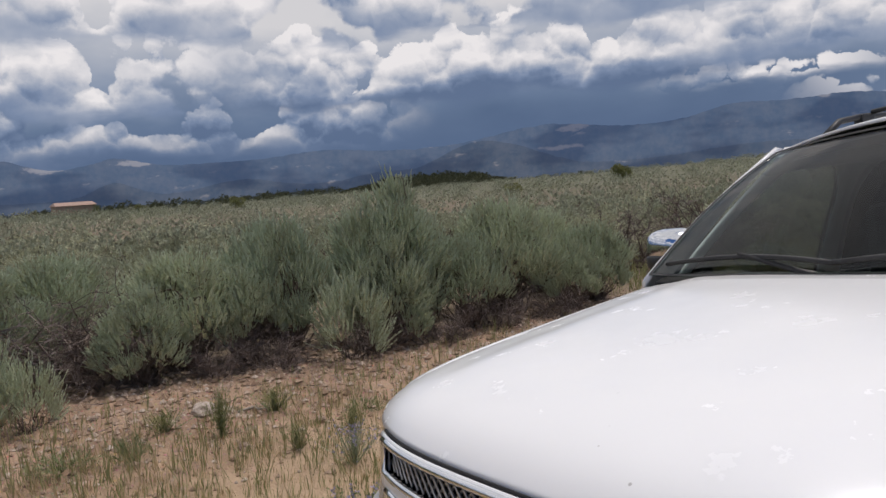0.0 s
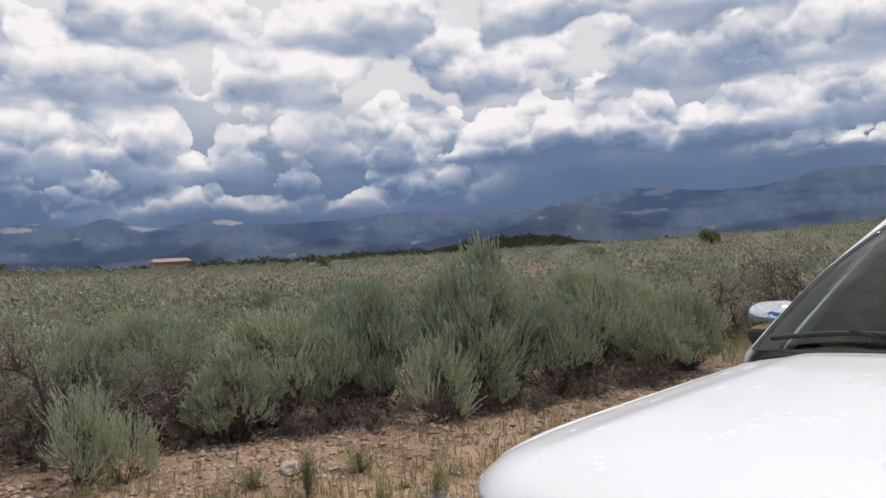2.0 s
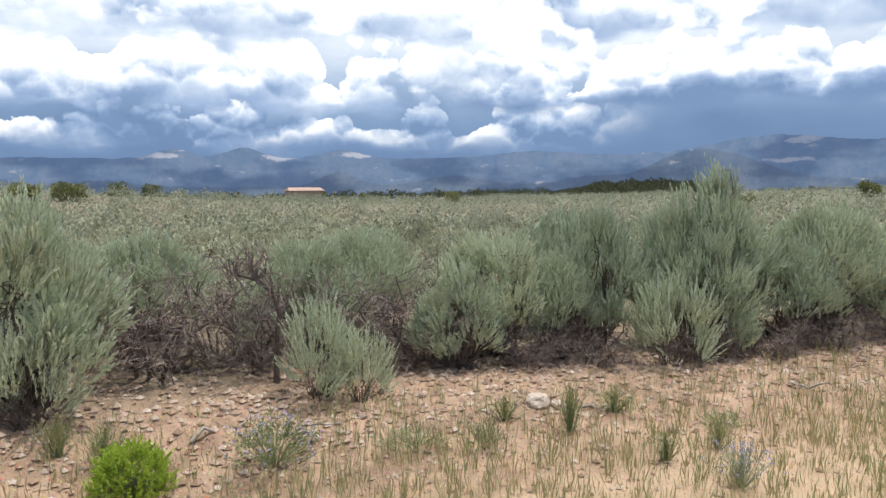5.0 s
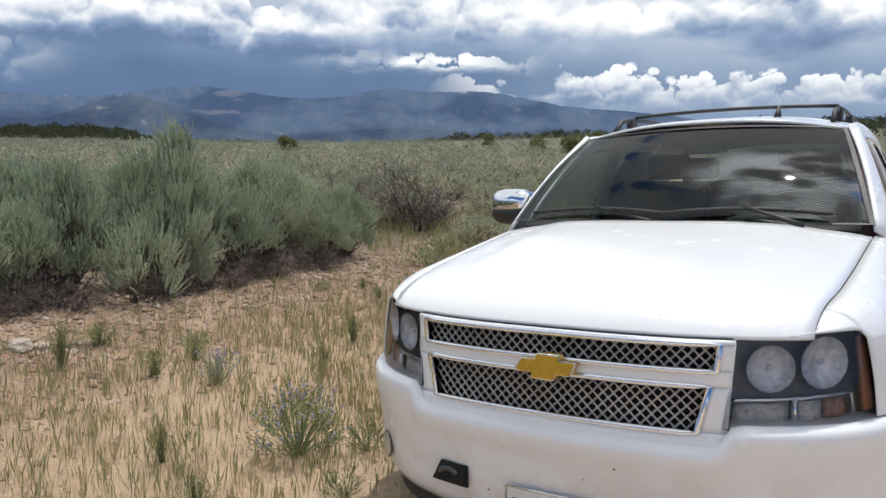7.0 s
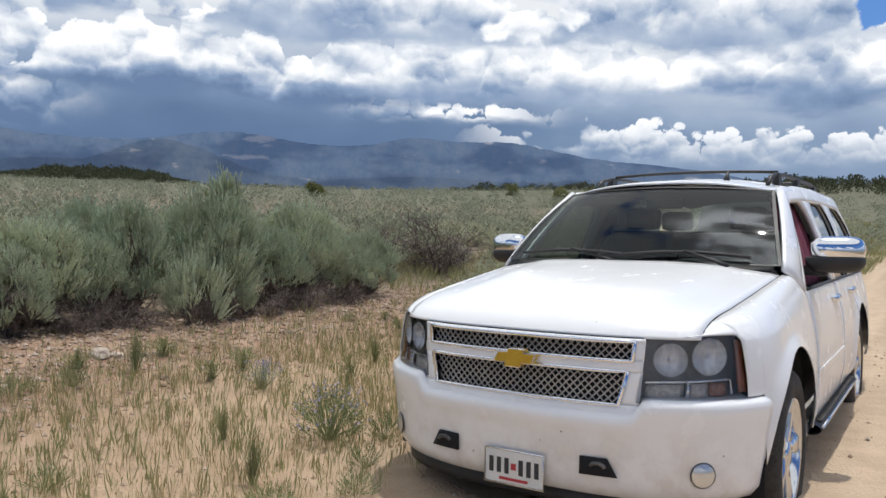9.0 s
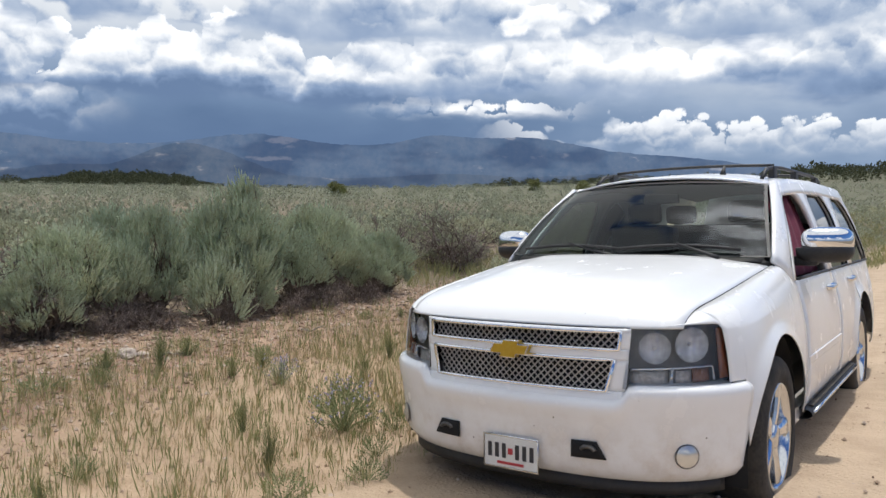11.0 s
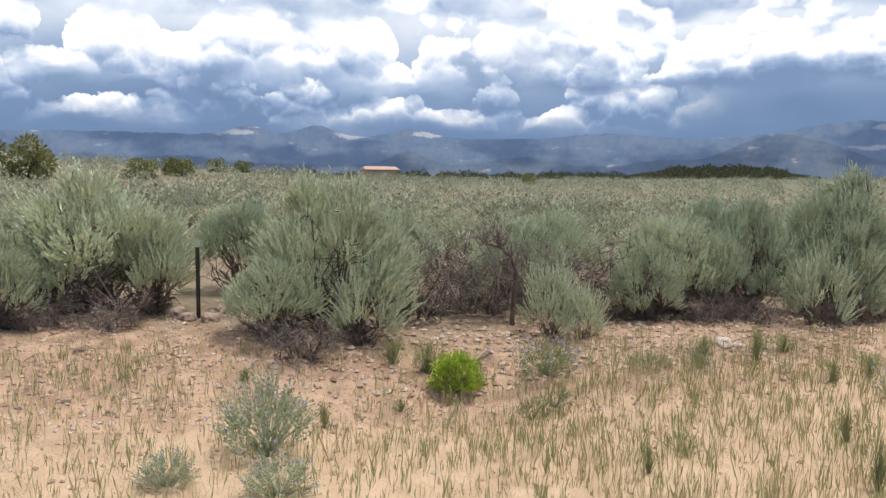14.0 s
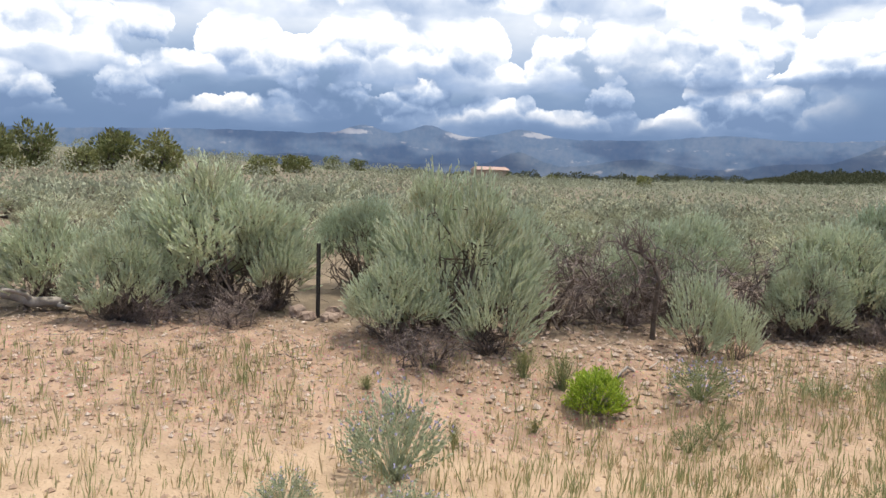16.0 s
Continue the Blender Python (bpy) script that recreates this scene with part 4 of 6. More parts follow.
# headlamps
def headlamp(s):
    lamp = new("headlamp")
    lamp.parent = car
    x0, x1 = 0.557, 0.905
    t0, t1 = theta_of(x0), theta_of(x1)

    def face_at(u, v, off=0.0):
        """u from the inner to the outer edge, v from the lower to the upper."""
        low = 0.741 + 0.016 * u**3
        high = 0.996 + 0.035 * u - 0.02 * u**4
        inner = 0.045 * (1 - v)
        z = low + (high - low) * v
        return nose(s * (t0 + (t1 - t0) * u - 60 * inner * (1 - u)), z, interp(z, (0.75, -0.004), (1.03, -0.045)) + off)

    sheet("housing", lambda u, v: face_at(u, v, -0.055), lin(0, 1, 17), lin(0, 1, 9), LAMP, lamp, "dark lamp housing")
    rim = [face_at(u, 0) for u in lin(0, 1, 13)] + [face_at(1, v) for v in lin(0.1, 1, 7)] + [face_at(u, 1) for u in lin(0.95, 0, 13)] + [face_at(0, v) for v in lin(0.9, 0, 7)]
    wall = [face_at(u, 0, -0.055) for u in lin(0, 1, 13)] + [face_at(1, v, -0.055) for v in lin(0.1, 1, 7)] + [face_at(u, 1, -0.055) for u in lin(0.95, 0, 13)] + [face_at(0, v, -0.055) for v in lin(0.9, 0, 7)]
    sheet("bezel", lambda i, k: (rim[i % len(rim)] if k else wall[i % len(rim)]), range(len(rim) + 1), (0, 1), GLOSSY, lamp, "gloss black bezel")
    for u, v, r in ((0.22, 0.66, 0.070), (0.58, 0.68, 0.078)):
        c = face_at(u, v, -0.030)
        n = (face_at(u, v, 0.1) - face_at(u, v, 0)).normalized()
        m = Matrix.Translation(c) @ n.to_track_quat("Z", "Y").to_matrix().to_4x4()
        bm = bmesh.new()
        rings = []
        for k in range(7):
            a = k / 6 * 1.35
            rings.append([bm.verts.new(m @ Vector((r * math.sin(a) / math.sin(1.35) * math.cos(q), r * math.sin(a) / math.sin(1.35) * math.sin(q), 0.030 - 0.05 * math.cos(a)))) for q in lin(0, 2 * math.pi * 15 / 16, 16)])
        for i in range(6):
            for j in range(16):
                bm.faces.new((rings[i][j], rings[i][(j + 1) % 16], rings[i + 1][(j + 1) % 16], rings[i + 1][j]))
        bowl = part("reflector", bm, BOWL, lamp, "round chrome reflector bowl")
        bm = bmesh.new()
        bmesh.ops.create_uvsphere(bm, u_segments=10, v_segments=6, radius=0.011, matrix=m @ Matrix.Translation((0, 0, 0.0)))
        part("bulb", bm, BOWL, bowl, "bright bulb cap")
    for u0, u1, mat, lab in ((0.05, 0.37, SIGNAL, "clear lower lamp reflector"), (0.42, 0.60, SIGNAL, "clear lower lamp reflector"), (0.61, 0.80, DULL_AMBER, "dull amber turn signal segment")):
        sheet("turn_signal", lambda u, v: face_at(u0 + (u1 - u0) * u, 0.07 + 0.20 * v, -0.045 + 0.012 * math.sin(math.pi * u)), lin(0, 1, 7), lin(0, 1, 4), mat, lamp, lab, 0.004)
    rod("divider", [face_at(0.03, 0.29, -0.03)] + [face_at(u, 0.31, -0.03) for u in lin(0.06, 0.80, 9)] + [face_at(0.83, 0.29, -0.03), face_at(0.835, 0.08, -0.03)], 0.0065, CHROME, lamp, "bright framing bar", 5)
    rod("divider", [face_at(0.395, 0.31, -0.03), face_at(0.395, 0.06, -0.03)], 0.010, CHROME, lamp, "bright upright bar", 5)
    sheet("side_marker", lambda u, v: face_at(0.885 + 0.105 * u, 0.10 + 0.82 * v, -0.016), lin(0, 1, 4), lin(0, 1, 6), AMBER, lamp, "amber side marker", 0.01)
    lens = sheet("lens", lambda u, v: face_at(u, v, 0.0), lin(0, 1, 17), lin(0, 1, 9), LENS, lamp, "clear glossy lens")
    lens.visible_shadow = False
    return tagged(lamp, "clear headlamp with two round reflectors and amber marker")


LAMPS = {s: headlamp(s) for s in (1, -1)}

# hood
def hood_edge(y):
    """Half width and height of the bonnet's side edge."""
    return interp(y, (0.18, 0.70), (0.25, 0.750), (0.8, 0.790), (1.43, 0.822))


def hood_at(u, v):
    # v runs from the front lip to the scuttle; the lip follows the nose
    x_front = u * 0.735
    yf = outline(theta_of(x_front))[1] + 0.045
    y = yf + (1.40 - 0.10 * (1 - u * u) * 0.6 - yf) * v
    xe = hood_edge(max(0.2, y))
    x = u * (0.735 + (xe - 0.735) * min(1, v * 4))
    d = y - yf
    z = 0.998 + 0.072 * (1 - math.exp(-d / 0.055)) + 0.142 * d - 0.012 * v * v
    z += 0.022 * (1 - u * u) * min(1, d / 0.25) - 0.014 * abs(u) ** 7 * min(1, d / 0.08)
    z += 0.012 * (step(0.80, 0.62, abs(u)) * step(0.05, 0.4, v))
    return Vector((x, y, z))


hood = sheet("hood", hood_at, lin(-1, 1, 41), [0, 0.006, 0.014, 0.024, 0.04, 0.06, 0.09, 0.13] + lin(0.18, 1, 18), PAINT, car, "white bonnet with a shallow centre crease", 0.008)

for s in (1, -1):
    rod("bonnet_gap", [Vector((s * q.x, q.y, q.z + 0.0005)) for q in (hood_at(1, v) for v in lin(0.02, 0.99, 24))], 0.0026, VOID, hood, "dark gap beside the bonnet", 5)

# sides: columns from the sill, wheel arch or bumper up to the shoulder
FRONT_HUB, REAR_HUB, HUB_Z, ARCH = 0.945, 3.926, 0.40, 0.505


def side_x(y):
    if y < NOSE:
        return HALF * (max(0.0, 1 - (1 - y / NOSE) ** 2.35)) ** (1 / 2.8)
    if y > TAIL - 0.5:
        return HALF * (max(0.0, 1 - ((y - TAIL + 0.5) / 0.5) ** 2.6)) ** (1 / 3.2)
    return HALF


def foot_z(y):
    z = 0.762 if y < FRONT_HUB - ARCH + 0.02 else 0.42 if y < 4.6 else 0.45
    for hub in (FRONT_HUB, REAR_HUB):
        if abs(y - hub) < ARCH:
            z = max(0.42, HUB_Z + math.sqrt(ARCH**2 - (y - hub) ** 2))
    return z


def side_at(s, y, w):
    """w from 0 at the foot of the panel over 0.75 at the shoulder to 1 at its upper edge."""
    x, z0 = side_x(y), foot_z(y)
    shoulder = interp(y, (0.3, 0.992), (1.3, 1.045), (1.7, 1.06), (4.9, 1.07))
    flare = 0.022 * max(math.exp(-((abs(math.hypot(y - h, max(0, z0 - HUB_Z)) - ARCH)) / 0.05) ** 2) for h in (FRONT_HUB, REAR_HUB)) * max(0, 1 - w * 3)
    if w <= 0.75:
        z = z0 + (shoulder - z0) * w / 0.75
        return Vector((s * (x + flare - 0.05 * max(0, (z - 0.70) / 0.36) ** 2 - 0.02 * max(0, (0.62 - z) / 0.2) ** 2), y, z))
    k = (w - 0.75) / 0.25
    if y < 1.44:
        rim = hood_at(1, max(0.02, (y - 0.232) / 1.168))
        xe, ze = rim.x + 0.004, rim.z - 0.001
    else:
        xe, ze = interp(y, (1.44, 0.828), (1.58, 0.915)), interp(y, (1.44, 1.222), (1.58, 1.125))
    xe = min(xe, x - 0.03)
    a, b, c = Vector((x - 0.05, y, shoulder)), Vector((x - 0.065, y, ze - 0.004)), Vector((xe, y, ze))
    p = a * (1 - k) ** 2 + b * 2 * k * (1 - k) + c * k * k
    return Vector((s * p.x, y, p.z))


WS = [0, 0.03, 0.08, 0.15, 0.25, 0.35, 0.45, 0.55, 0.65, 0.72, 0.75, 0.80, 0.85, 0.90, 0.95, 1.0]
arch_ys = [FRONT_HUB - ARCH * math.cos(a) for a in lin(0.0, math.pi, 25)]
rear_ys = [REAR_HUB - ARCH * math.cos(a) for a in lin(0.0, math.pi, 25)]
for s in (1, -1):
    sheet("fender", lambda y, w: side_at(s, y, w), lin(0.345, 0.435, 5) + arch_ys + [1.48, 1.54, 1.60], WS, PAINT, car, "white front wing over the wheel", 0.006)
    door = sheet("front_door", lambda y, w: side_at(s, y, w), lin(1.606, 2.80, 13), WS, PAINT, car, "white front door", 0.008)
    back = sheet("rear_door", lambda y, w: side_at(s, y, w), lin(2.806, 3.425, 8) + [y for y in rear_ys if 3.43 < y < 3.70], WS, PAINT, car, "white rear door", 0.008)
    sheet("rear_quarter", lambda y, w: side_at(s, y, w), [3.695] + [y for y in rear_ys if y > 3.70] + lin(4.43, 4.58, 3) + lin(4.62, 5.075, 12), WS, PAINT, car, "white rear quarter panel", 0.006)
    for d, y in ((door, 2.58), (back, 3.50)):
        handle = rod("door_handle", [(s * 0.930, y - 0.12, 1.030), (s * 0.965, y - 0.095, 1.034), (s * 0.970, y, 1.036), (s * 0.965, y + 0.095, 1.034), (s * 0.930, y + 0.12, 1.030)], 0.022, CHROME, d, "chrome pull handle")
    box("side_moulding", (s * 0.985 - 0.008, 1.62, 0.655), (s * 0.985 + 0.010, 2.78, 0.700), PAINT, door, "body-coloured rubbing strip", 0.005)
    box("badge", (s * 0.975 - 0.004, 1.66, 0.80), (s * 0.975 + 0.004, 1.86, 0.83), CHROME, door, "plain chrome badge strip", 0.002)
    # dark lining of the wheel wells
    for hub in (FRONT_HUB, REAR_HUB):
        sheet("wheel_well", lambda a, x: Vector((s * x, hub - (ARCH + 0.012) * math.cos(a), HUB_Z + (ARCH + 0.012) * math.sin(a))), lin(-0.25, math.pi + 0.25, 21), (0.50, 0.945), VOID, car, "black wheel well lining")
    board = sheet("running_board", lambda y, a: Vector((s * (0.955 + 0.062 * math.cos(a)), y, 0.385 + 0.030 * math.sin(a))), lin(1.56, 3.36, 9), lin(0, 2 * math.pi, 15), BLACK, car, "black side step")
    box("tread", (s * 0.965 - 0.04, 1.66, 0.411), (s * 0.965 + 0.04, 3.26, 0.419), RUBBER, board, "ribbed rubber tread", 0.003)
    rod("step_edge", [(s * 1.016, y, 0.392) for y in lin(1.60, 3.32, 7)], 0.011, BRUSHED, board, "bright metal edge strip", 6)
    box("sill", (s * 0.90 - 0.035, 1.47, 0.34), (s * 0.90 + 0.045, 3.44, 0.43), PAINT, car, "white sill", 0.012)

for s in (1, -1):
    def lamp_top(u):
        x = 0.70 + 0.182 * u
        return nose_x(s * x, 0.996 + 0.035 * (x - 0.557) / 0.348 - 0.02 * ((x - 0.557) / 0.348) ** 4, -0.042)

    def corner_at(u, v):
        a, b = lamp_top(u), hood_at(1, 0.002 + 0.118 * u)
        b.x *= s
        b.z -= 0.004 + 0.25 * max(0.0, u - 1)
        a.z -= 0.25 * max(0.0, u - 1)
        mid = a.lerp(b, 0.5).lerp(Vector((s * 0.815, 0.345, b.z - 0.004)), min(1.0, u))
        return a * (1 - v) ** 2 + mid * 2 * v * (1 - v) + b * v * v

    sheet("fender_corner", corner_at, lin(0, 1.02, 12), lin(0, 1, 8), PAINT, car, "white wing tip above the headlamp", 0.006)

# tailgate side, mostly out of sight
sheet("tailgate", lambda x, z: Vector((x * (0.86 - 0.30 * max(0, z - 1.1)), TAIL - 0.02 - 0.14 * max(0, z - 1.1), z)), lin(-0.80, 0.80, 9), lin(0.45, 1.81, 9), PAINT, car, "white tailgate", 0.01)
# near-black boxes added inside the shell to block light
box("underbody", (-0.74, 0.35, 0.24), (0.74, 4.9, 0.62), VOID, car, "black filler box blocking light below the cabin", 0.03)
box("engine_bay", (-0.66, 0.20, 0.62), (0.66, 1.30, 0.94), VOID, car, "black filler box blocking light behind the nose", 0.03)

# glasshouse
def pane_at(u, v):
    """Windscreen: u across, v from the base to the roof."""
    base = Vector((0.825 * u, 1.445 - 0.12 * (1 - u * u), 1.262 + 0.004 * (1 - u * u)))
    top = Vector((0.668 * u, 2.085 - 0.085 * (1 - u * u), 1.705 + 0.035 * (1 - u * u)))
    p = base.lerp(top, v)
    return p + Vector((0, -0.020, 0.028)) * math.sin(math.pi * v)


screen = sheet("windscreen", pane_at, lin(-1, 1, 25), lin(0, 1, 13), WINDSCREEN, car, "clear raked windscreen reflecting clouds")
screen.visible_shadow = False
sheet("windscreen_seal", lambda i, k: pane_at(*EDGE[i]) + Vector((0, -0.004, 0.004)) - (pane_at(*EDGE[i]) - pane_at(0, 0.5)).normalized() * (0.020 * k), range(len(EDGE := [(u, 0) for u in lin(-1, 1, 17)] + [(1, v) for v in lin(0.1, 1, 9)] + [(u, 1) for u in lin(0.9, -1, 17)] + [(-1, v) for v in lin(0.9, 0, 9)])), (0, 1), BLACK, screen, "black windscreen seal")


def roof_z(x, y):
    return interp(y, (2.0, 1.748), (2.2, 1.785), (2.6, 1.822), (3.4, 1.838), (4.6, 1.822), (4.95, 1.79)) - 0.075 * (abs(x) / 0.67) ** 2.6 * (1 if y > 2.3 else 0.9)


def roof_at(u, y):
    x = u * interp(y, (2.0, 0.66), (2.4, 0.685), (4.6, 0.69), (4.95, 0.66))
    yy = y - 0.085 * (1 - u * u) * step(2.5, 2.07, y)
    return Vector((x, yy, roof_z(x, y)))


roof = sheet("roof", roof_at, lin(-1, 1, 21), [2.085, 2.11, 2.16, 2.25, 2.4] + lin(2.6, 4.95, 12), PAINT, car, "white roof panel", 0.012)


def cabin_side(s, y, v):
    """The side above the belt: v from the belt to the roof's edge."""
    belt = Vector((min(0.912, side_x(y) - 0.06), y, 1.128))
    top = Vector((min(0.672, side_x(y) - 0.10), y, roof_z(0.67, max(2.1, y)) + 0.012))
    p = belt.lerp(top, v)
    p.x += 0.022 * math.sin(math.pi * v)
    return Vector((s * p.x, p.y, p.z))


for s in (1, -1):
    foot, head = Vector((s * 0.830, 1.43, 1.245)), Vector((s * 0.670, 2.10, 1.712))
    back_foot, back_head = Vector((s * 0.912, 1.56, 1.128)), Vector((s * 0.698, 2.165, 1.728))
    mid_f, mid_h = Vector((s * 0.890, 1.46, 1.20)), Vector((s * 0.705, 2.135, 1.735))

    def a_pillar(u, v):
        a, b, c = foot.lerp(head, v), mid_f.lerp(mid_h, v), back_foot.lerp(back_head, v)
        bow = Vector((s * 0.012, -0.012, 0.020)) * math.sin(math.pi * v)
        return (a * (1 - u) ** 2 + b * 2 * u * (1 - u) * 1.0 + c * u * u) + bow

    sheet("a_pillar", a_pillar, lin(0, 1, 7), lin(0, 1, 11), PAINT, car, "white windscreen pillar", 0.02)
    # side windows with rounded tops between white pillars
    def opening_at(i, v):
        lo, hi = ((1.605 + 0.615 * v, 2.68 + 0.03 * v), (2.87 - 0.02 * v, 3.60 + 0.06 * v), (3.82 + 0.06 * v, 4.76 - 0.20 * v))[i]
        k = min(1.0, max(0.0, (v - 0.52) / 0.32))
        inset = 0.17 * (1 - math.sqrt(1 - k * k))
        return lo + inset * (0.5 if i == 0 else 1), hi - inset

    top_v = 0.84
    edges = [(lambda v: 1.56 + 0.605 * v, lambda v: opening_at(0, v)[0]), (lambda v: opening_at(0, v)[1], lambda v: opening_at(1, v)[0]),
             (lambda v: opening_at(1, v)[1], lambda v: opening_at(2, v)[0]), (lambda v: opening_at(2, v)[1], lambda v: 4.97 - 0.10 * v)]
    rows_v = lin(0, 0.52, 5) + [0.52 + 0.32 * math.sin(q) for q in lin(0.15, math.pi / 2, 9)]
    for nm, (lo, hi) in zip(("door_frame", "b_pillar", "c_pillar", "d_pillar"), edges):
        sheet(nm, lambda k, v: cabin_side(s, lo(v) + (hi(v) - lo(v)) * k, v), lin(0, 1, 4), rows_v, PAINT, car, "white window pillar", 0.026)
    sheet("roof_side", lambda k, v: cabin_side(s, 2.07 + 0.1 * (v - top_v) / 0.16 + (4.90 - 2.07) * k, v), lin(0, 1, 15), lin(top_v, 1.0, 4), PAINT, car, "white roof side rail", 0.026)
    for i, (nm, mat, lab) in enumerate((("front_window", glass_material("side_glass", (0.62, 0.62, 0.62), 0.5), "clear front side window"), ("rear_window", TINTED, "dark tinted side window"), ("quarter_window", TINTED, "dark tinted side window"))):
        if i == 0 and s == 1:
            continue  # wound down
        g = sheet(nm, lambda k, v: cabin_side(s, opening_at(i, v)[0] + (opening_at(i, v)[1] - opening_at(i, v)[0]) * k, v) - Vector((s * 0.012, 0, 0)), lin(0, 1, 7), rows_v, mat, car, lab)
        g.visible_shadow = i > 0
        loop = [(opening_at(i, v)[0], v) for v in rows_v] + [(opening_at(i, v)[1], v) for v in reversed(rows_v)]
        rod("window_seal", [cabin_side(s, y, v) + Vector((s * 0.004, 0, 0)) for y, v in loop], 0.008, GLOSSY, g, "black window seal", 5)
    belt_trim = rod("belt_trim", [cabin_side(s, y, 0.01) + Vector((s * 0.006, 0, 0)) for y in lin(1.66, 4.74, 20)], 0.010, BLACK, car, "black belt line strip", 6)
    # mirror
    mirror = new("side_mirror")
    mirror.parent = car
    bm = bmesh.new()
    bmesh.ops.create_uvsphere(bm, u_segments=20, v_segments=12, radius=1, matrix=Matrix.Identity(4))
    for v in bm.verts:
        x, y, z = v.co
        # blunt towards the car and the glass, rounded ahead
        x, z = math.copysign(abs(x) ** 0.62, x), math.copysign(abs(z) ** 0.66, z)
        y = -abs(y) ** 0.8 * 0.11 if y < 0 else y * 0.030
        v.co = Vector((s * (1.045 + 0.138 * x), 1.865 + y + 0.03 * x, 1.350 + 0.080 * z))
    cap = part("cap", bm, CHROME, mirror, "polished chrome mirror cap")
    bm = bmesh.new()
    bmesh.ops.create_uvsphere(bm, u_segments=20, v_segments=12, radius=1)
    for v in bm.verts:
        x, y, z = v.co
        x, z = math.copysign(abs(x) ** 0.62, x), math.copysign(abs(z) ** 0.66, z)
        y = -abs(y) ** 0.8 * 0.117 if y < 0 else y * 0.036
        v.co = Vector((s * (1.033 + 0.152 * x), 1.862 + y + 0.03 * x, min(1.310, 1.306 + 0.086 * z)))
    part("base", bm, BLACK, mirror, "black mirror base")
    box("arm", (min(s * 0.87, s * 1.0), 1.80, 1.203), (max(s * 0.87, s * 1.0), 1.89, 1.263), BLACK, mirror, "black mirror arm", 0.015)
    bm = bmesh.new()
    bmesh.ops.create_cube(bm, size=1, matrix=Matrix.Translation((s * 1.025, 1.896, 1.333)) @ Matrix.Diagonal((0.20, 0.008, 0.145, 1)))
    part("mirror_glass", bm, CHROME, mirror, "mirror glass", smooth=False)
    tagged(mirror, "chrome-capped door mirror on a black base")
    # roof rails
    rails = rod("roof_rail", [(s * 0.585, 2.30, roof_z(0.585, 2.30) + 0.012), (s * 0.585, 2.42, 1.822), (s * 0.585, 2.60, 1.846)] + [(s * 0.585, y, 1.858) for y in lin(2.9, 4.0, 5)] + [(s * 0.585, 4.3, 1.842), (s * 0.585, 4.48, roof_z(0.585, 4.48) + 0.01)], 0.014, BLACK, car, "black roof rail")
    for y in (2.62, 3.35, 4.18):
        box("rail_foot", (s * 0.585 - 0.02, y - 0.05, 1.765), (s * 0.585 + 0.02, y + 0.05, 1.852), BLACK, rails, "black rail foot", 0.006)
for y in (2.68, 4.05):
    rod("cross_bar", [(x, y - 0.05 * (1 - (x / 0.58) ** 2), 1.866 + 0.014 * (1 - (x / 0.58) ** 2)) for x in lin(-0.58, 0.58, 11)], 0.011, BLACK, car, "black roof cross bar")
fin = rod("roof_antenna", [(0.30, 2.42, 1.79), (0.30, 2.43, 1.825), (0.302, 2.455, 1.862)], [0.026, 0.016, 0.008], BLACK, car, "short black roof aerial")

# scuttle and wipers
cowl = sheet("cowl", lambda u, v: Vector((0.775 * u, 1.325 + 0.10 * abs(u) ** 2.2 + 0.085 * v, 1.236 + 0.020 * v + 0.01 * (1 - u * u))), lin(-1, 1, 15), lin(0, 1, 4), BLACK, car, "black plastic cowl under the windscreen", 0.01)
for x0, x1, k in ((0.62, -0.02, 0), (-0.02, -0.66, 1)):
    wiper = new("wiper")
    wiper.parent = car
    pts = []
    for i in range(9):
        u = (x0 + (x1 - x0) * i / 8) / 0.755
        q = pane_at(u, 0.035 + 0.055 * math.sin(math.pi * min(1, i / 8 * 0.8 + 0.1)))
        pts.append(q + Vector((0, -0.020, 0.018)))
    rod("blade", pts, 0.009, BLACK, wiper, "black wiper blade", 5)
    rod("wiper_arm", [(x0 - 0.05 if k == 0 else x0, 1.345, 1.262), (x0 - 0.12, 1.36, 1.285), pts[4] + Vector((0, -0.01, 0.012))], [0.016, 0.011, 0.007], BLACK, wiper, "black wiper arm", 6)
    tagged(wiper, "black windscreen wiper")

# cabin
box("dashboard", (-0.74, 1.52, 0.80), (0.74, 1.90, 1.235), material("dash_grey", (0.05, 0.048, 0.045), 0.75), car, "dark grey dashboard", 0.05)
box("instrument_hood", (0.18, 1.66, 1.20), (0.58, 1.94, 1.285), BLACK, car, "dark instrument hood", 0.03)
wheel_pts = [Matrix.Translation((0.38, 2.02, 1.12)) @ Matrix.Rotation(radians(-62), 4, "X") @ Vector((0.19 * math.cos(a), 0.19 * math.sin(a), 0)) for a in lin(0, 2 * math.pi, 25)]
steering = rod("steering_wheel", wheel_pts, 0.015, BLACK, car, "black steering wheel", 6)
rod("steering_hub", [(0.38, 1.90, 1.06), (0.38, 2.02, 1.12)], [0.05, 0.07], BLACK, steering, "black steering hub", 8)
box("centre_mirror", (-0.12, 2.02, 1.60), (0.12, 2.05, 1.665), CLOTH, car, "interior mirror", 0.012)


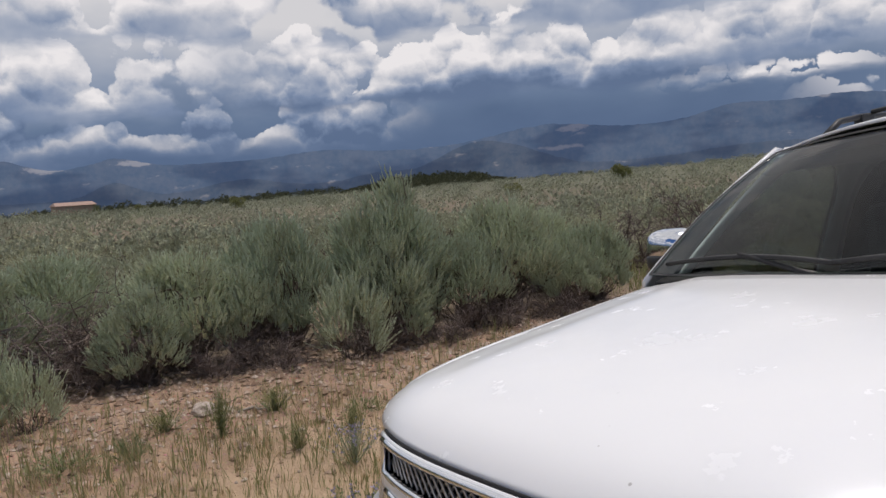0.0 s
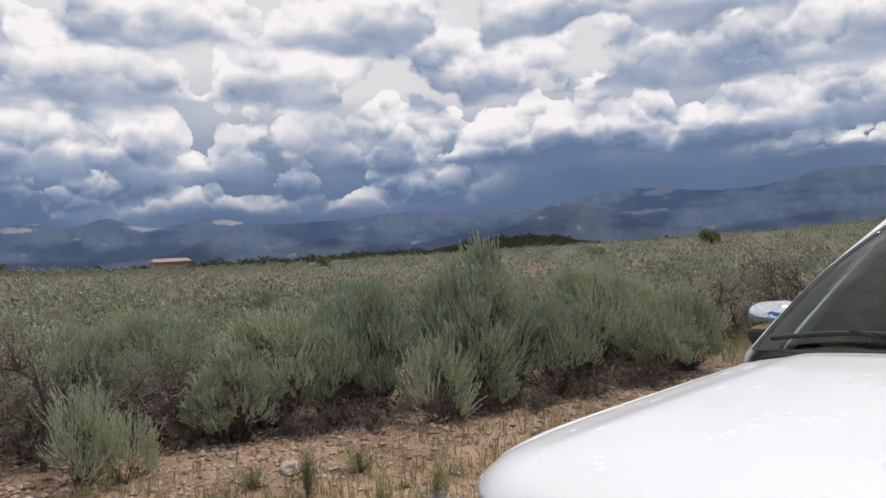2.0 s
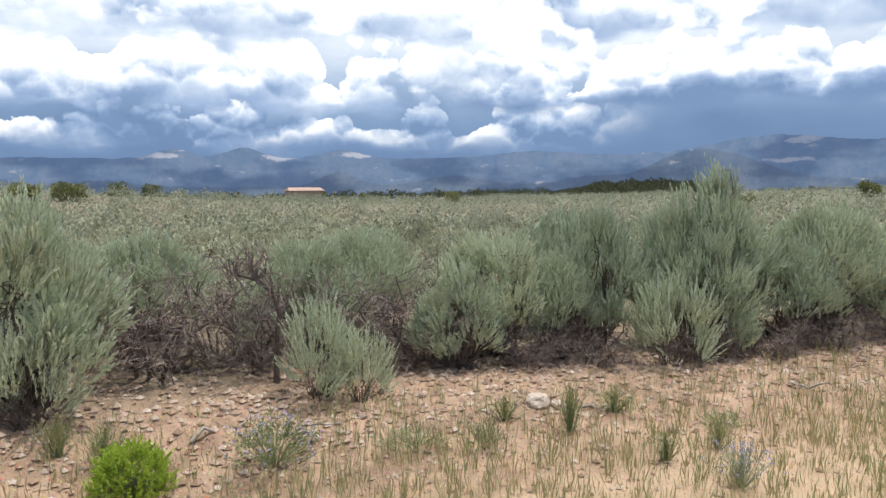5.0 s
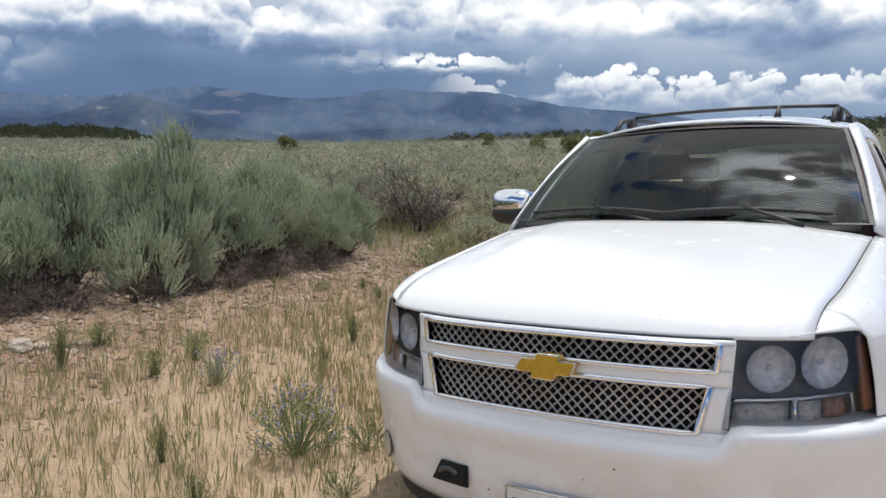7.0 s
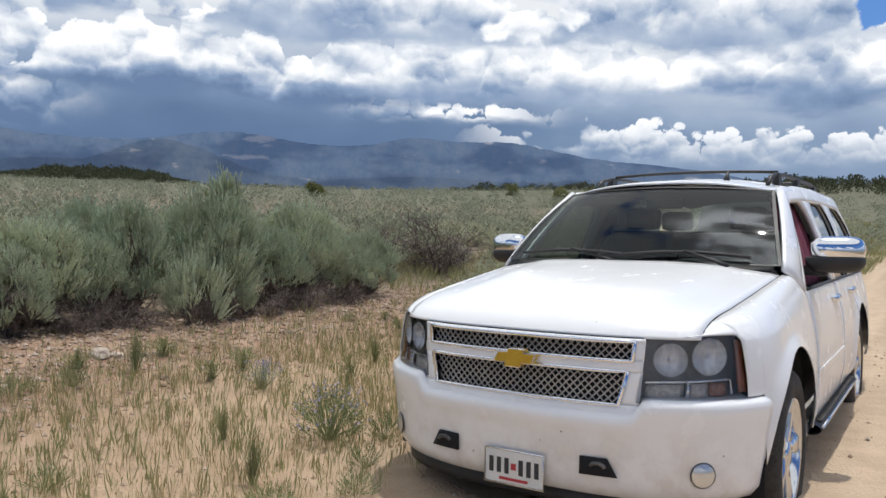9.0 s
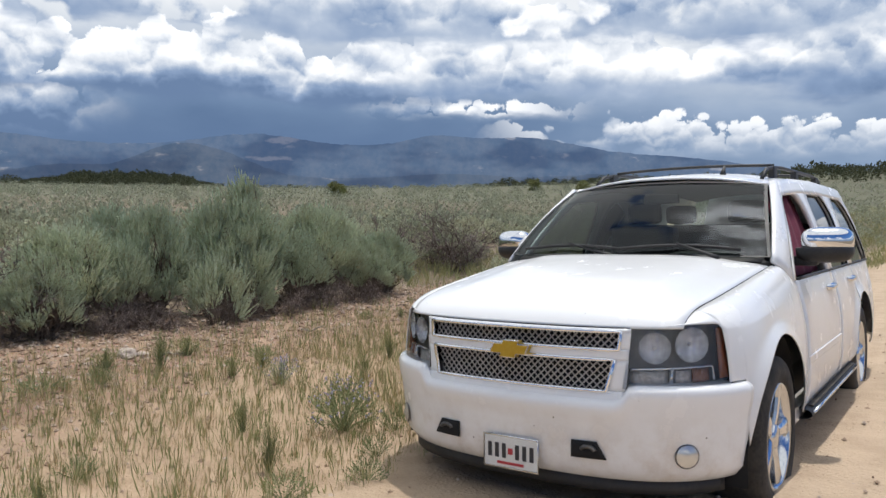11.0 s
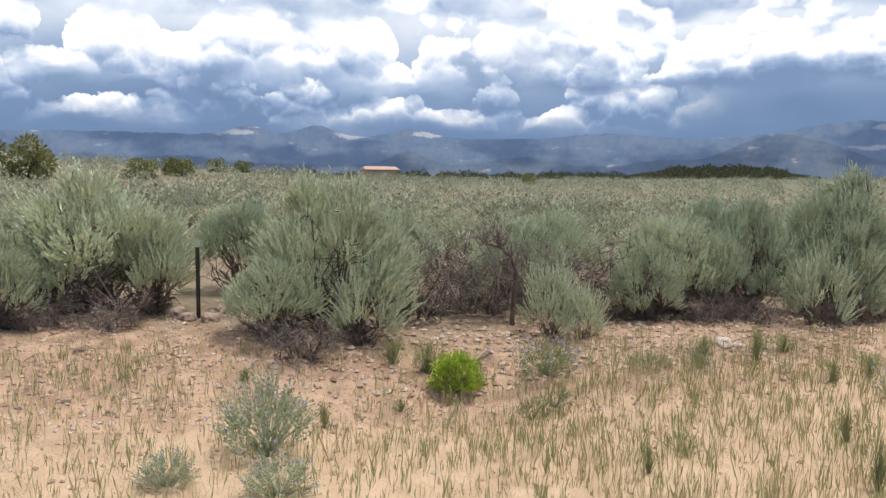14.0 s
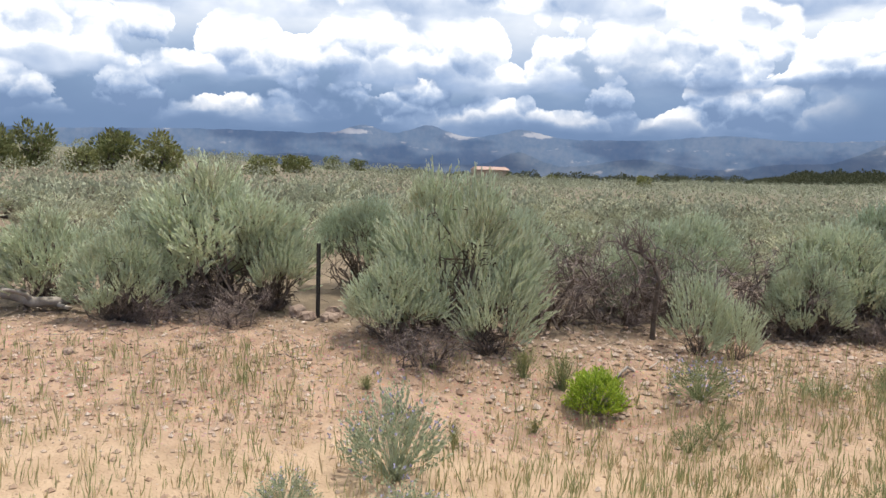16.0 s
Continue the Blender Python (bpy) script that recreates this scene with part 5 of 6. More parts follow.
def seat(x, y, wide, mat, lab):
    ob = new("car_seat")
    ob.parent = car
    box("cushion", (x - wide / 2, y, 0.78), (x + wide / 2, y + 0.5, 0.95), mat, ob, "", 0.05)
    box("backrest", (x - wide / 2, y + 0.42, 0.85), (x + wide / 2, y + 0.58, 1.46), mat, ob, "", 0.06, Matrix.Translation((0, 0, 0)))
    for k in ((0,) if wide < 0.8 else (-0.4, 0.4)):
        box("headrest", (x + k - 0.13, y + 0.46, 1.47), (x + k + 0.13, y + 0.57, 1.63), mat, ob, "", 0.045)
    return tagged(ob, lab)


seat(0.38, 2.22, 0.52, CLOTH, "grey cloth driver's seat")
seat(-0.38, 2.22, 0.52, CLOTH, "grey cloth passenger seat")
seat(0.0, 3.15, 1.30, CLOTH, "grey cloth rear bench")
sheet("seat_cover", lambda k, v: cabin_side(1, 1.80 + 0.40 * v + (2.72 - 1.80 - 0.40 * v) * k, v) - Vector((0.075 + 0.012 * math.sin(23 * k), 0, 0)), lin(0, 1, 25), lin(0.0, 0.90, 7), MAROON, car, "maroon cloth hanging inside the driver's door", 0.02)
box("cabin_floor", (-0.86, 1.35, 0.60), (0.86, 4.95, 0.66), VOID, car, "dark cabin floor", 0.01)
sheet("headlining", lambda x, y: Vector((x, y, roof_z(x, y) - 0.045)), lin(-0.62, 0.62, 7), lin(2.15, 4.85, 7), material("headlining_grey", (0.13, 0.125, 0.12), 0.95), car, "pale grey headlining")
for s in (-1, 1):
    sheet("door_lining", lambda y, z: Vector((s * 0.86, y, z)), lin(1.5, 4.9, 6), lin(0.62, 1.11, 4), CLOTH, car, "grey door lining", 0.02)

# number plate with plain bars, tow hooks, fog lamps
plate = box("licence_plate", (-0.140, -0.022, 0.330), (0.140, -0.014, 0.471), PLATE_WHITE, car, "white licence plate with plain dark bars", 0.003)
for x in (-0.110, -0.072, -0.034, 0.036, 0.074, 0.112):
    box("plate_bar", (x - 0.010, -0.0250, 0.372), (x + 0.010, -0.0215, 0.440), INK, plate, "plain dark bar", 0)
box("plate_dot", (-0.012, -0.0250, 0.392), (0.012, -0.0215, 0.420), RED, plate, "small red mark", 0)
box("plate_strip", (-0.070, -0.0250, 0.343), (0.070, -0.0215, 0.355), RED, plate, "plain red strip", 0)
rod("plate_frame", [(-0.144, -0.02, 0.326), (0.144, -0.02, 0.326), (0.144, -0.02, 0.475), (-0.144, -0.02, 0.475), (-0.144, -0.02, 0.326)], 0.005, CHROME, plate, "thin metal frame", 5)
for s in (1, -1):
    c = s * 0.375
    # flat black patch on the bumper, painted as the shade of a recess
    pocket = sheet("tow_pocket", lambda u, v: nose_x(c + s * (0.062 * u * (1.25 - 0.35 * v) - 0.02 * v), 0.428 + 0.075 * v, 0.0125), lin(-1, 1, 7), lin(0, 1, 4), VOID, bumper, "black patch standing in for the shaded tow hook opening", 0.008)
    rod("tow_hook", [nose_x(c, 0.455, 0.02) + Vector((0.032 * math.cos(a), 0.0, 0.018 * math.sin(a) + 0.008)) for a in lin(0.1, math.pi - 0.1, 9)], 0.010, HOOK, pocket, "dull steel tow hook", 6)
    fc = nose_x(s * 0.755, 0.455, 0.004)
    n = (nose_x(s * 0.755, 0.455, 0.1) - nose_x(s * 0.755, 0.455, 0)).normalized()
    m = Matrix.Translation(fc) @ n.to_track_quat("Z", "Y").to_matrix().to_4x4()
    ring = [m @ Vector((0.050 * math.cos(a), 0.050 * math.sin(a), 0.004)) for a in lin(0, 2 * math.pi, 21)]
    fog = rod("fog_lamp", ring, 0.004, HOOK, bumper, "round fog lamp in a dark ring", 6)
    bm = bmesh.new()
    rings = [[bm.verts.new(m @ Vector((r * math.cos(a), r * math.sin(a), 0.004 + 0.014 * (1 - (r / 0.055) ** 2)))) for a in lin(0, 2 * math.pi * 19 / 20, 20)] for r in (0.049, 0.04, 0.025, 0.008)]
    for a, b in zip(rings, rings[1:]):
        for j in range(20):
            bm.faces.new((a[j], a[(j + 1) % 20], b[(j + 1) % 20], b[j]))
    bm.faces.new(rings[-1])
    part("fog_lens", bm, material("fog_glass", (0.62, 0.62, 0.60), 0.12, 0.6), fog, "pale fog lamp glass")

# wheels
def road_wheel(s, y):
    w = new("wheel")
    w.parent = car
    cx = s * 0.845
    m = Matrix.Translation((cx, y, HUB_Z - 0.005)) @ Matrix.Rotation(radians(90 * s), 4, "Y")

    def turned(name, profile, mat, parent, lab, n=40):
        bm = bmesh.new()
        rings = [[bm.verts.new(m @ Vector((r * math.cos(a), r * math.sin(a), d))) for a in lin(0, 2 * math.pi * (n - 1) / n, n)] for r, d in profile]
        for a, b in zip(rings, rings[1:]):
            for j in range(n):
                bm.faces.new((a[j], a[(j + 1) % n], b[(j + 1) % n], b[j]))
        return part(name, bm, mat, parent, lab)

    turned("tyre", [(0.262, 0.105), (0.275, 0.128), (0.33, 0.136), (0.375, 0.126), (0.395, 0.106), (0.402, 0.06), (0.403, 0.0), (0.402, -0.06), (0.395, -0.106), (0.36, -0.13), (0.27, -0.12)], RUBBER, w, "black road tyre dusted with sand")
    rim = turned("rim", [(0.268, 0.118), (0.262, 0.128), (0.250, 0.122), (0.243, 0.09), (0.225, 0.0), (0.22, -0.11)], BRUSHED, w, "polished alloy rim")
    turned("brake_disc", [(0.19, -0.005), (0.19, 0.008), (0.06, 0.008)], material("disc_steel", (0.22, 0.21, 0.20), 0.4, 0.9), w, "steel brake disc", 24)
    turned("hub_cap", [(0.062, 0.085), (0.060, 0.106), (0.045, 0.118), (0.0005, 0.120)], BRUSHED, rim, "alloy hub cap", 20)
    for k in range(5):
        a = k * 2 * math.pi / 5 + 0.3
        bm = bmesh.new()
        side = []
        for r, half, d in ((0.045, 0.040, 0.102), (0.12, 0.030, 0.110), (0.19, 0.038, 0.112), (0.248, 0.056, 0.116)):
            side.append([bm.verts.new(m @ Matrix.Rotation(a, 4, "Z") @ Vector((r, q, d - e))) for q, e in ((-half, 0.012), (-half * 0.55, 0), (half * 0.55, 0), (half, 0.012), (half, 0.045), (-half, 0.045))])
        for p, q in zip(side, side[1:]):
            for j in range(6):
                bm.faces.new((p[j], p[(j + 1) % 6], q[(j + 1) % 6], q[j]))
        part("spoke", bm, BRUSHED, rim, "", smooth=False)
    return tagged(w, "road wheel with five-spoke polished alloy rim")


for s in (1, -1):
    for y in (FRONT_HUB, REAR_HUB):
        road_wheel(s, y)
# the car stands on the cambered edge of the road, leaning a little to its right
car.matrix_world = Matrix(((0.9986, 0.0005, -0.0525, 0), (0.0005, 0.9998, 0.019, 0), (0.0525, -0.019, 0.9984, 0), (0, 0, 0, 1))) @ Matrix.Rotation(radians(-0.5), 4, "Z")

# ---- ground cover: grass, gravel, litter ----
def patchy(x, y, scale, seed):
    return 0.5 + 0.5 * noise.noise((x * scale, y * scale, seed))


def build_grass():
    r_ = np.random.default_rng(31)
    for mat, n, tall, lab in (("grass", 6300, (0.06, 0.22), "sparse green grass stubble in the sandy ditch"), ("straw", 4700, (0.04, 0.15), "dry straw-coloured grass stubble in the sandy ditch")):
        pos, way, long_, wide = [], [], [], []
        made = 0
        while made < n:
            x, y = r_.uniform(-4.6, -0.75), r_.uniform(-6.0, 7.0)
            thick = patchy(x, y, 0.9, 3) * step(-3.9, -2.9, x) * step(-0.8, -1.4, x) * (0.10 + 0.90 * step(-3.4, -0.8, y)) * step(7, 3, y)
            thick += 0.42 * patchy(x, y, 0.8, 8) ** 2 * 2 * step(-4.8, -3.9, x)
            if r_.random() > thick * 1.15:
                continue
            made += 1
            z = ground_z(x, y) + uneven(x, y) - 0.01
            k = r_.integers(2, 6)
            high = r_.uniform(*tall) * (0.6 + 0.7 * patchy(x, y, 1.3, 5))
            for _ in range(k):
                pos.append((x + r_.normal() * 0.012, y + r_.normal() * 0.012, z))
                way.append((r_.normal() * 0.15, r_.normal() * 0.15, 1))
                long_.append(high * r_.uniform(0.6, 1.2))
                wide.append(r_.uniform(0.0018, 0.0036))
        v, f = leaves(np.array(pos), unit(np.array(way)), np.array(long_), np.array(wide), r_)
        tagged(shape("grass", v, f, MAT[mat]), lab, "grass", kind="stuff")


def build_gravel():
    r_ = np.random.default_rng(41)
    octa = np.array([(1, 0, 0), (0, 1, 0), (-1, 0, 0), (0, -1, 0), (0, 0, 1), (0, 0, -1)], float)
    tris = np.array([(0, 1, 4), (1, 2, 4), (2, 3, 4), (3, 0, 4), (1, 0, 5), (2, 1, 5), (3, 2, 5), (0, 3, 5)])
    verts, faces, made = [], [], 0
    while made < 34000:
        x, y = r_.uniform(-5.6, 2.2), r_.uniform(-7.0, 8.5)
        thick = step(-2.4, -3.3, x) * step(-5.6, -4.9, x) * (0.45 + 0.55 * patchy(x, y, 1.1, 2)) + (0.05 if x > -2 else 0.12) + (0.15 * step(-2.6, -4.2, y) if x < -1.5 else 0)
        if r_.random() > thick:
            continue
        size = 0.0050 + 0.030 * r_.random() ** 3.4
        size *= 0.55 if x > -1.5 else 0.65 if x > -3.7 or y < -2.8 else 1.0
        z = ground_z(x, y) + uneven(x, y)
        stretch = r_.uniform(0.7, 1.3, 3) * (size, size, size * 0.7)
        a = r_.uniform(0, 6.28)
        c, s = math.cos(a), math.sin(a)
        p = octa * (1 + r_.normal(size=(6, 1)) * 0.12) * stretch
        p = np.stack([p[:, 0] * c - p[:, 1] * s, p[:, 0] * s + p[:, 1] * c, p[:, 2]], 1) + (x, y, z + size * 0.25)
        verts.append(p)
        faces.append(tris + made * 6)
        made += 1
    ob = shape("gravel", np.concatenate(verts), np.concatenate(faces), GRAVEL)
    tagged(ob, "loose tan and brown gravel strewn over the bank", "gravel", kind="stuff")


def gravel_material():
    m = material("gravel_stone", (0.36, 0.26, 0.19), 0.92, Specular_IOR_Level=0.25)
    t, bsdf = shader(m)
    one = node(t, "ShaderNodeNewGeometry").outputs["Random Per Island"]
    ramp = node(t, "ShaderNodeValToRGB", {0: one})
    for at, colour in ((0.0, (0.27, 0.18, 0.125)), (0.3, (0.35, 0.25, 0.175)), (0.7, (0.42, 0.315, 0.24)), (1.0, (0.50, 0.42, 0.35))):
        stop = ramp.color_ramp.elements[-int(at)] if at in (0.0, 1.0) else ramp.color_ramp.elements.new(at)
        stop.color = (*colour, 1)
    t.links.new(ramp.outputs[0], bsdf.inputs["Base Color"])
    relief_of(t, bsdf, noise_at(t, 90.0), 0.4, 0.003)
    return m


def build_verge():
    """Green grass and weeds along the far verge of the road."""
    r_ = np.random.default_rng(33)
    pos, way, long_, wide = [], [], [], []
    made = 0
    while made < 3800:
        y = 5.5 + 60 * r_.random() ** 1.8
        edge = -3.3 + 2.8 * step(7, 20, y) + 3.2 * step(20, 120, y)
        x = edge + 0.3 - 6.0 * r_.random() ** 1.3
        if r_.random() > patchy(x, y, 0.5, 4) * 1.4 * step(5, 9, y):
            continue
        made += 1
        z = ground_z(x, y) + uneven(x, y) - 0.01
        for _ in range(7):
            pos.append((x + r_.normal() * 0.06, y + r_.normal() * 0.06, z))
            way.append((r_.normal() * 0.35, r_.normal() * 0.35, 1))
            long_.append(r_.uniform(0.10, 0.34))
            wide.append(r_.uniform(0.003, 0.008) * (1 + y * 0.03))
    v, f = leaves(np.array(pos), unit(np.array(way)), np.array(long_), np.array(wide), r_)
    tagged(shape("grass", v, f, MAT["grass"]), "green grass and weeds along the edge of the sand road", "grass", kind="stuff")


build_verge()
GRAVEL = gravel_material()
build_grass()
build_gravel()


def build_litter():
    """Dry twigs and leaf litter beneath the shrubs."""
    r_ = np.random.default_rng(51)
    sticks = []
    for _ in range(520):
        x, y = r_.uniform(-6.2, -3.9), r_.uniform(-6.5, 6.0)
        z = ground_z(x, y) + uneven(x, y) + 0.004
        a, l = r_.uniform(0, 6.28), r_.uniform(0.04, 0.22)
        way = np.array((math.cos(a), math.sin(a), r_.uniform(-0.05, 0.25)))
        sticks.append(tube(crooked((x, y, z), np.array((x, y, z)) + way * l, r_, 2, 0.1), (0.004, 0.003, 0.0015), 3))
    v, f = joined(sticks)
    tagged(shape("twig_litter", v, f, MAT["dead"]), "grey dry twigs lying under the sagebrush", "litter", kind="stuff")


build_litter()

# ---- small plants in the ditch ----
PLANTS = {
    "bright": herb(np.random.default_rng(1), "bright", 420, 9, 0.075, 0.016, 0.24, 0.62, 0, "rabbitbrush", True),
    "silver": herb(np.random.default_rng(2), "silver", 210, 9, 0.065, 0.014, 0.42, 0.55, 60, "silver_weed", True),
    "lilac": herb(np.random.default_rng(3), "weed", 190, 9, 0.06, 0.011, 0.46, 0.65, 130, "flowering_weed", True),
    "tuft": herb(np.random.default_rng(4), "grass", 150, 5, 0.13, 0.0055, 0.45, 0.34, 0, "grass_tuft"),
    "weed": herb(np.random.default_rng(6), "weed", 95, 9, 0.070, 0.013, 0.40, 0.6, 0, "weed", True),
    "grey": herb(np.random.default_rng(8), "silver", 150, 8, 0.04, 0.008, 0.5, 0.6, 110, "flowering_weed"),
}
WORDS = {
    "bright": ("bright lime-green rounded rabbitbrush on bare sand", "shrub"),
    "silver": ("silvery grey-green leafy weed on bare sand", "plant"),
    "lilac": ("green weed with pale lilac flowers in the ditch", "plant"),
    "tuft": ("upright tuft of green and straw grass", "grass"),
    "weed": ("low green leafy weed growing in sand", "plant"),
    "grey": ("grey weed with pale lilac flower heads", "plant"),
}
# kind, x, y, width, height
SMALL = [
    ("bright", -3.80, -1.79, 0.45, 0.40), ("silver", -2.30, -3.19, 0.48, 0.50), ("silver", -1.75, -3.14, 0.34, 0.22), ("silver", -1.95, -3.65, 0.28, 0.20),
    ("lilac", -1.55, 0.52, 0.44, 0.38), ("grey", -2.60, 0.98, 0.34, 0.28), ("lilac", -3.75, -1.08, 0.46, 0.32), ("weed", -3.05, -1.45, 0.24, 0.20),
    ("tuft", -3.45, 0.52, 0.36, 0.38), ("tuft", -1.33, -0.30, 0.26, 0.34), ("weed", -1.29, 0.74, 0.24, 0.22), ("weed", -2.85, 3.47, 0.45, 0.40),
    ("weed", -0.95, -0.55, 0.26, 0.20), ("weed", -0.82, -0.10, 0.22, 0.16), ("weed", -1.05, 0.25, 0.20, 0.18), ("tuft", -3.01, -3.08, 0.20, 0.22),
    ("tuft", -2.89, -2.85, 0.20, 0.22), ("tuft", -1.95, 0.05, 0.24, 0.26), ("weed", -2.05, -0.95, 0.22, 0.16), ("tuft", -3.05, 1.20, 0.30, 0.22),
    ("tuft", -2.95, 0.80, 0.34, 0.20), ("weed", -3.55, -0.35, 0.40, 0.14), ("tuft", -3.70, 0.95, 0.50, 0.22), ("tuft", -3.75, 0.25, 0.45, 0.20),
    ("weed", -3.35, 1.45, 0.26, 0.14), ("tuft", -2.30, 1.60, 0.26, 0.28), ("tuft", -2.60, 2.30, 0.30, 0.28), ("weed", -3.15, -1.25, 0.24, 0.18),
    ("tuft", -4.10, -1.95, 0.50, 0.34), ("tuft", -4.25, -2.20, 0.40, 0.30), ("weed", -4.00, 5.60, 0.60, 0.32), ("weed", -4.40, 6.60, 0.70, 0.34), ("tuft", -1.75, -1.30, 0.22, 0.22),
]
r_ = np.random.default_rng(58)
SMALL += [("tuft" if k % 3 else "weed", float(r_.uniform(-4.35, -3.3)), float(r_.uniform(-3.4, 4.6)), float(r_.uniform(0.16, 0.34)), float(r_.uniform(0.12, 0.28))) for k in range(6)]
for i, (kind, x, y, w, h) in enumerate(SMALL):
    ob = copy_thing(PLANTS[kind], put(x, y, 67 * i, w * 0.85, h * 0.92))
    tagged(ob, *WORDS[kind], "plants in the ditch")
for ob in PLANTS.values():
    for o in (*ob.children_recursive, ob):
        bpy.data.objects.remove(o)

# ---- stones, dead wood, fence post ----
def boulder(rng, mat, x, y, w, h, label, sink=0.3):
    bm = bmesh.new()
    bmesh.ops.create_icosphere(bm, subdivisions=3, radius=0.5)
    seed = rng.uniform(0, 50)
    for v in bm.verts:
        d = v.co.normalized()
        k = 1 + 0.34 * noise.noise(d * 1.5 + Vector((seed, 0, 0))) + 0.14 * noise.noise(d * 3.6 + Vector((0, seed, 0)))
        v.co = Vector((d.x * k * 0.5, d.y * k * 0.42, max(-0.35, min(0.40, d.z * k * 0.5))))
    ob = part("stone", bm, MAT[mat], None, "", smooth=False)
    ob.matrix_world = pose(x, y, ground_z(x, y) + uneven(x, y) + h * (0.5 - sink), rng.uniform(-12, 12), rng.uniform(-12, 12), rng.uniform(0, 360)) @ Matrix.Diagonal((w, w, h, 1))
    return tagged(ob, label, "stone", "stones on the bank")


r_ = np.random.default_rng(77)
for x, y, w, h in ((-3.95, 0.55, 0.16, 0.10), (-3.90, 0.68, 0.12, 0.07)):
    boulder(r_, "pale_stone", x, y, w, h, "pale whitish stone lying on the gravel bank")
for x, y, w, h in ((-5.50, -3.62, 0.20, 0.16), (-5.42, -3.94, 0.20, 0.15), (-5.25, -3.66, 0.17, 0.13), (-5.28, -3.84, 0.15, 0.11)):
    boulder(r_, "stone", x, y, w, h, "rough tan-brown stone beside the fence post")
k = 0
while k < 34:
    x, y = r_.uniform(-5.0, -2.9), r_.uniform(-5.6, 5.5)
    w = r_.uniform(0.035, 0.09)
    boulder(r_, "pale_stone" if k % 9 == 0 else "stone", x, y, w, w * 0.65, "small rough brown stone on the gravel bank" if k % 9 else "small pale stone on the gravel bank", 0.25)
    k += 1


def snag():
    """A dead sagebrush trunk with a bent head."""
    g = np.random.default_rng(12)
    z = ground_z(-5.12, -0.92)
    base = np.array((-5.12, -0.92, z - 0.03))
    ob = new("dead_stump")
    trunk = [base, base + (0.0, 0.01, 0.26), base + (0.01, 0.03, 0.52), base + (-0.02, -0.01, 0.67), base + (-0.03, -0.12, 0.76), base + (-0.04, -0.26, 0.80)]
    v, f = tube(trunk, (0.026, 0.021, 0.019, 0.017, 0.013, 0.007), 7)
    shape("trunk", v, f, MAT["bark"], ob, "dark twisted dead trunk", smooth=True)
    sticks = []
    for _ in range(34):
        s = np.asarray(trunk[g.integers(2, 6)])
        e = s + unit(g.normal(size=3) + (0, 0, 0.9)) * g.uniform(0.12, 0.36)
        pts = crooked(s, e, g, 3, 0.15)
        sticks.append(tube(pts, (0.009, 0.006, 0.004, 0.0015), 4))
        for _ in range(5):
            q = np.asarray(pts[g.integers(1, 4)])
            sticks.append(tube([q, q + unit(e - s + g.normal(size=3) * 0.3) * g.uniform(0.05, 0.13)], (0.003, 0.001), 3))
    v, f = joined(sticks)
    shape("branchwork", v, f, MAT["dead"], ob, "brittle grey twigs")
    tagged(ob, "dead twisted sagebrush trunk with bare grey twigs", "dead wood")


def fence_post():
    x, y = -5.40, -3.77
    z = ground_z(x, y)
    ob = new("fence_post")
    box("web", (x - 0.016, y - 0.004, z - 0.1), (x + 0.016, y + 0.004, z + 0.64), MAT["iron"], ob, "", 0.002)
    box("flange", (x - 0.020, y - 0.018, z - 0.1), (x - 0.014, y + 0.018, z + 0.64), MAT["iron"], ob, "", 0.002)
    for k in range(6):
        box("stud", (x - 0.028, y - 0.006, z + 0.10 + 0.08 * k), (x - 0.019, y + 0.006, z + 0.115 + 0.08 * k), MAT["iron"], ob, "", 0)
    tagged(ob, "thin dark steel fence post standing by stones", "post")


def driftwood():
    g = np.random.default_rng(15)
    z = ground_z(-5.4, -6.0)
    ob = new("fallen_branch")
    a = np.array((-5.35, -5.55, z + 0.10))
    spine = crooked(a, a + (-0.25, -1.15, 0.02), g, 6, 0.04)
    v, f = tube(spine, np.linspace(0.035, 0.060, 7), 7)
    shape("stem", v, f, MAT["bleached"], ob, "bleached weathered stem", smooth=True)
    for k in range(8):
        s = np.asarray(spine[g.integers(1, 7)])
        e = s + np.array((g.uniform(-0.1, 0.35), g.uniform(-0.3, 0.4), g.uniform(-0.06, 0.26)))
        v, f = tube(crooked(s, e, g, 4, 0.1), (0.028, 0.021, 0.015, 0.010, 0.004), 5)
        shape("limb", v, f, MAT["bleached"], ob, "", smooth=True)
    tagged(ob, "bleached fallen branch with bare limbs under sagebrush", "dead wood")


snag()
fence_post()
driftwood()
for i, (x, y, l, a) in enumerate([(-3.85, 0.75, 0.36, 60), (-4.15, -1.00, 0.36, 25), (-4.10, -0.95, 0.30, 75), (-4.25, -1.5, 0.4, 110), (-3.95, 2.5, 0.3, 15)]):
    g = np.random.default_rng(200 + i)
    z = ground_z(x, y) + uneven(x, y) + 0.012
    way = np.array((math.cos(radians(a)), math.sin(radians(a)), 0.22))
    v, f = tube(crooked((x, y, z), np.array((x, y, z)) + way * l, g, 4, 0.08), (0.012, 0.011, 0.009, 0.007, 0.004), 6)
    tagged(shape("stick", v, f, MAT["bleached"], smooth=True), "bleached dry stick lying on the gravel bank", "dead wood", "sticks")

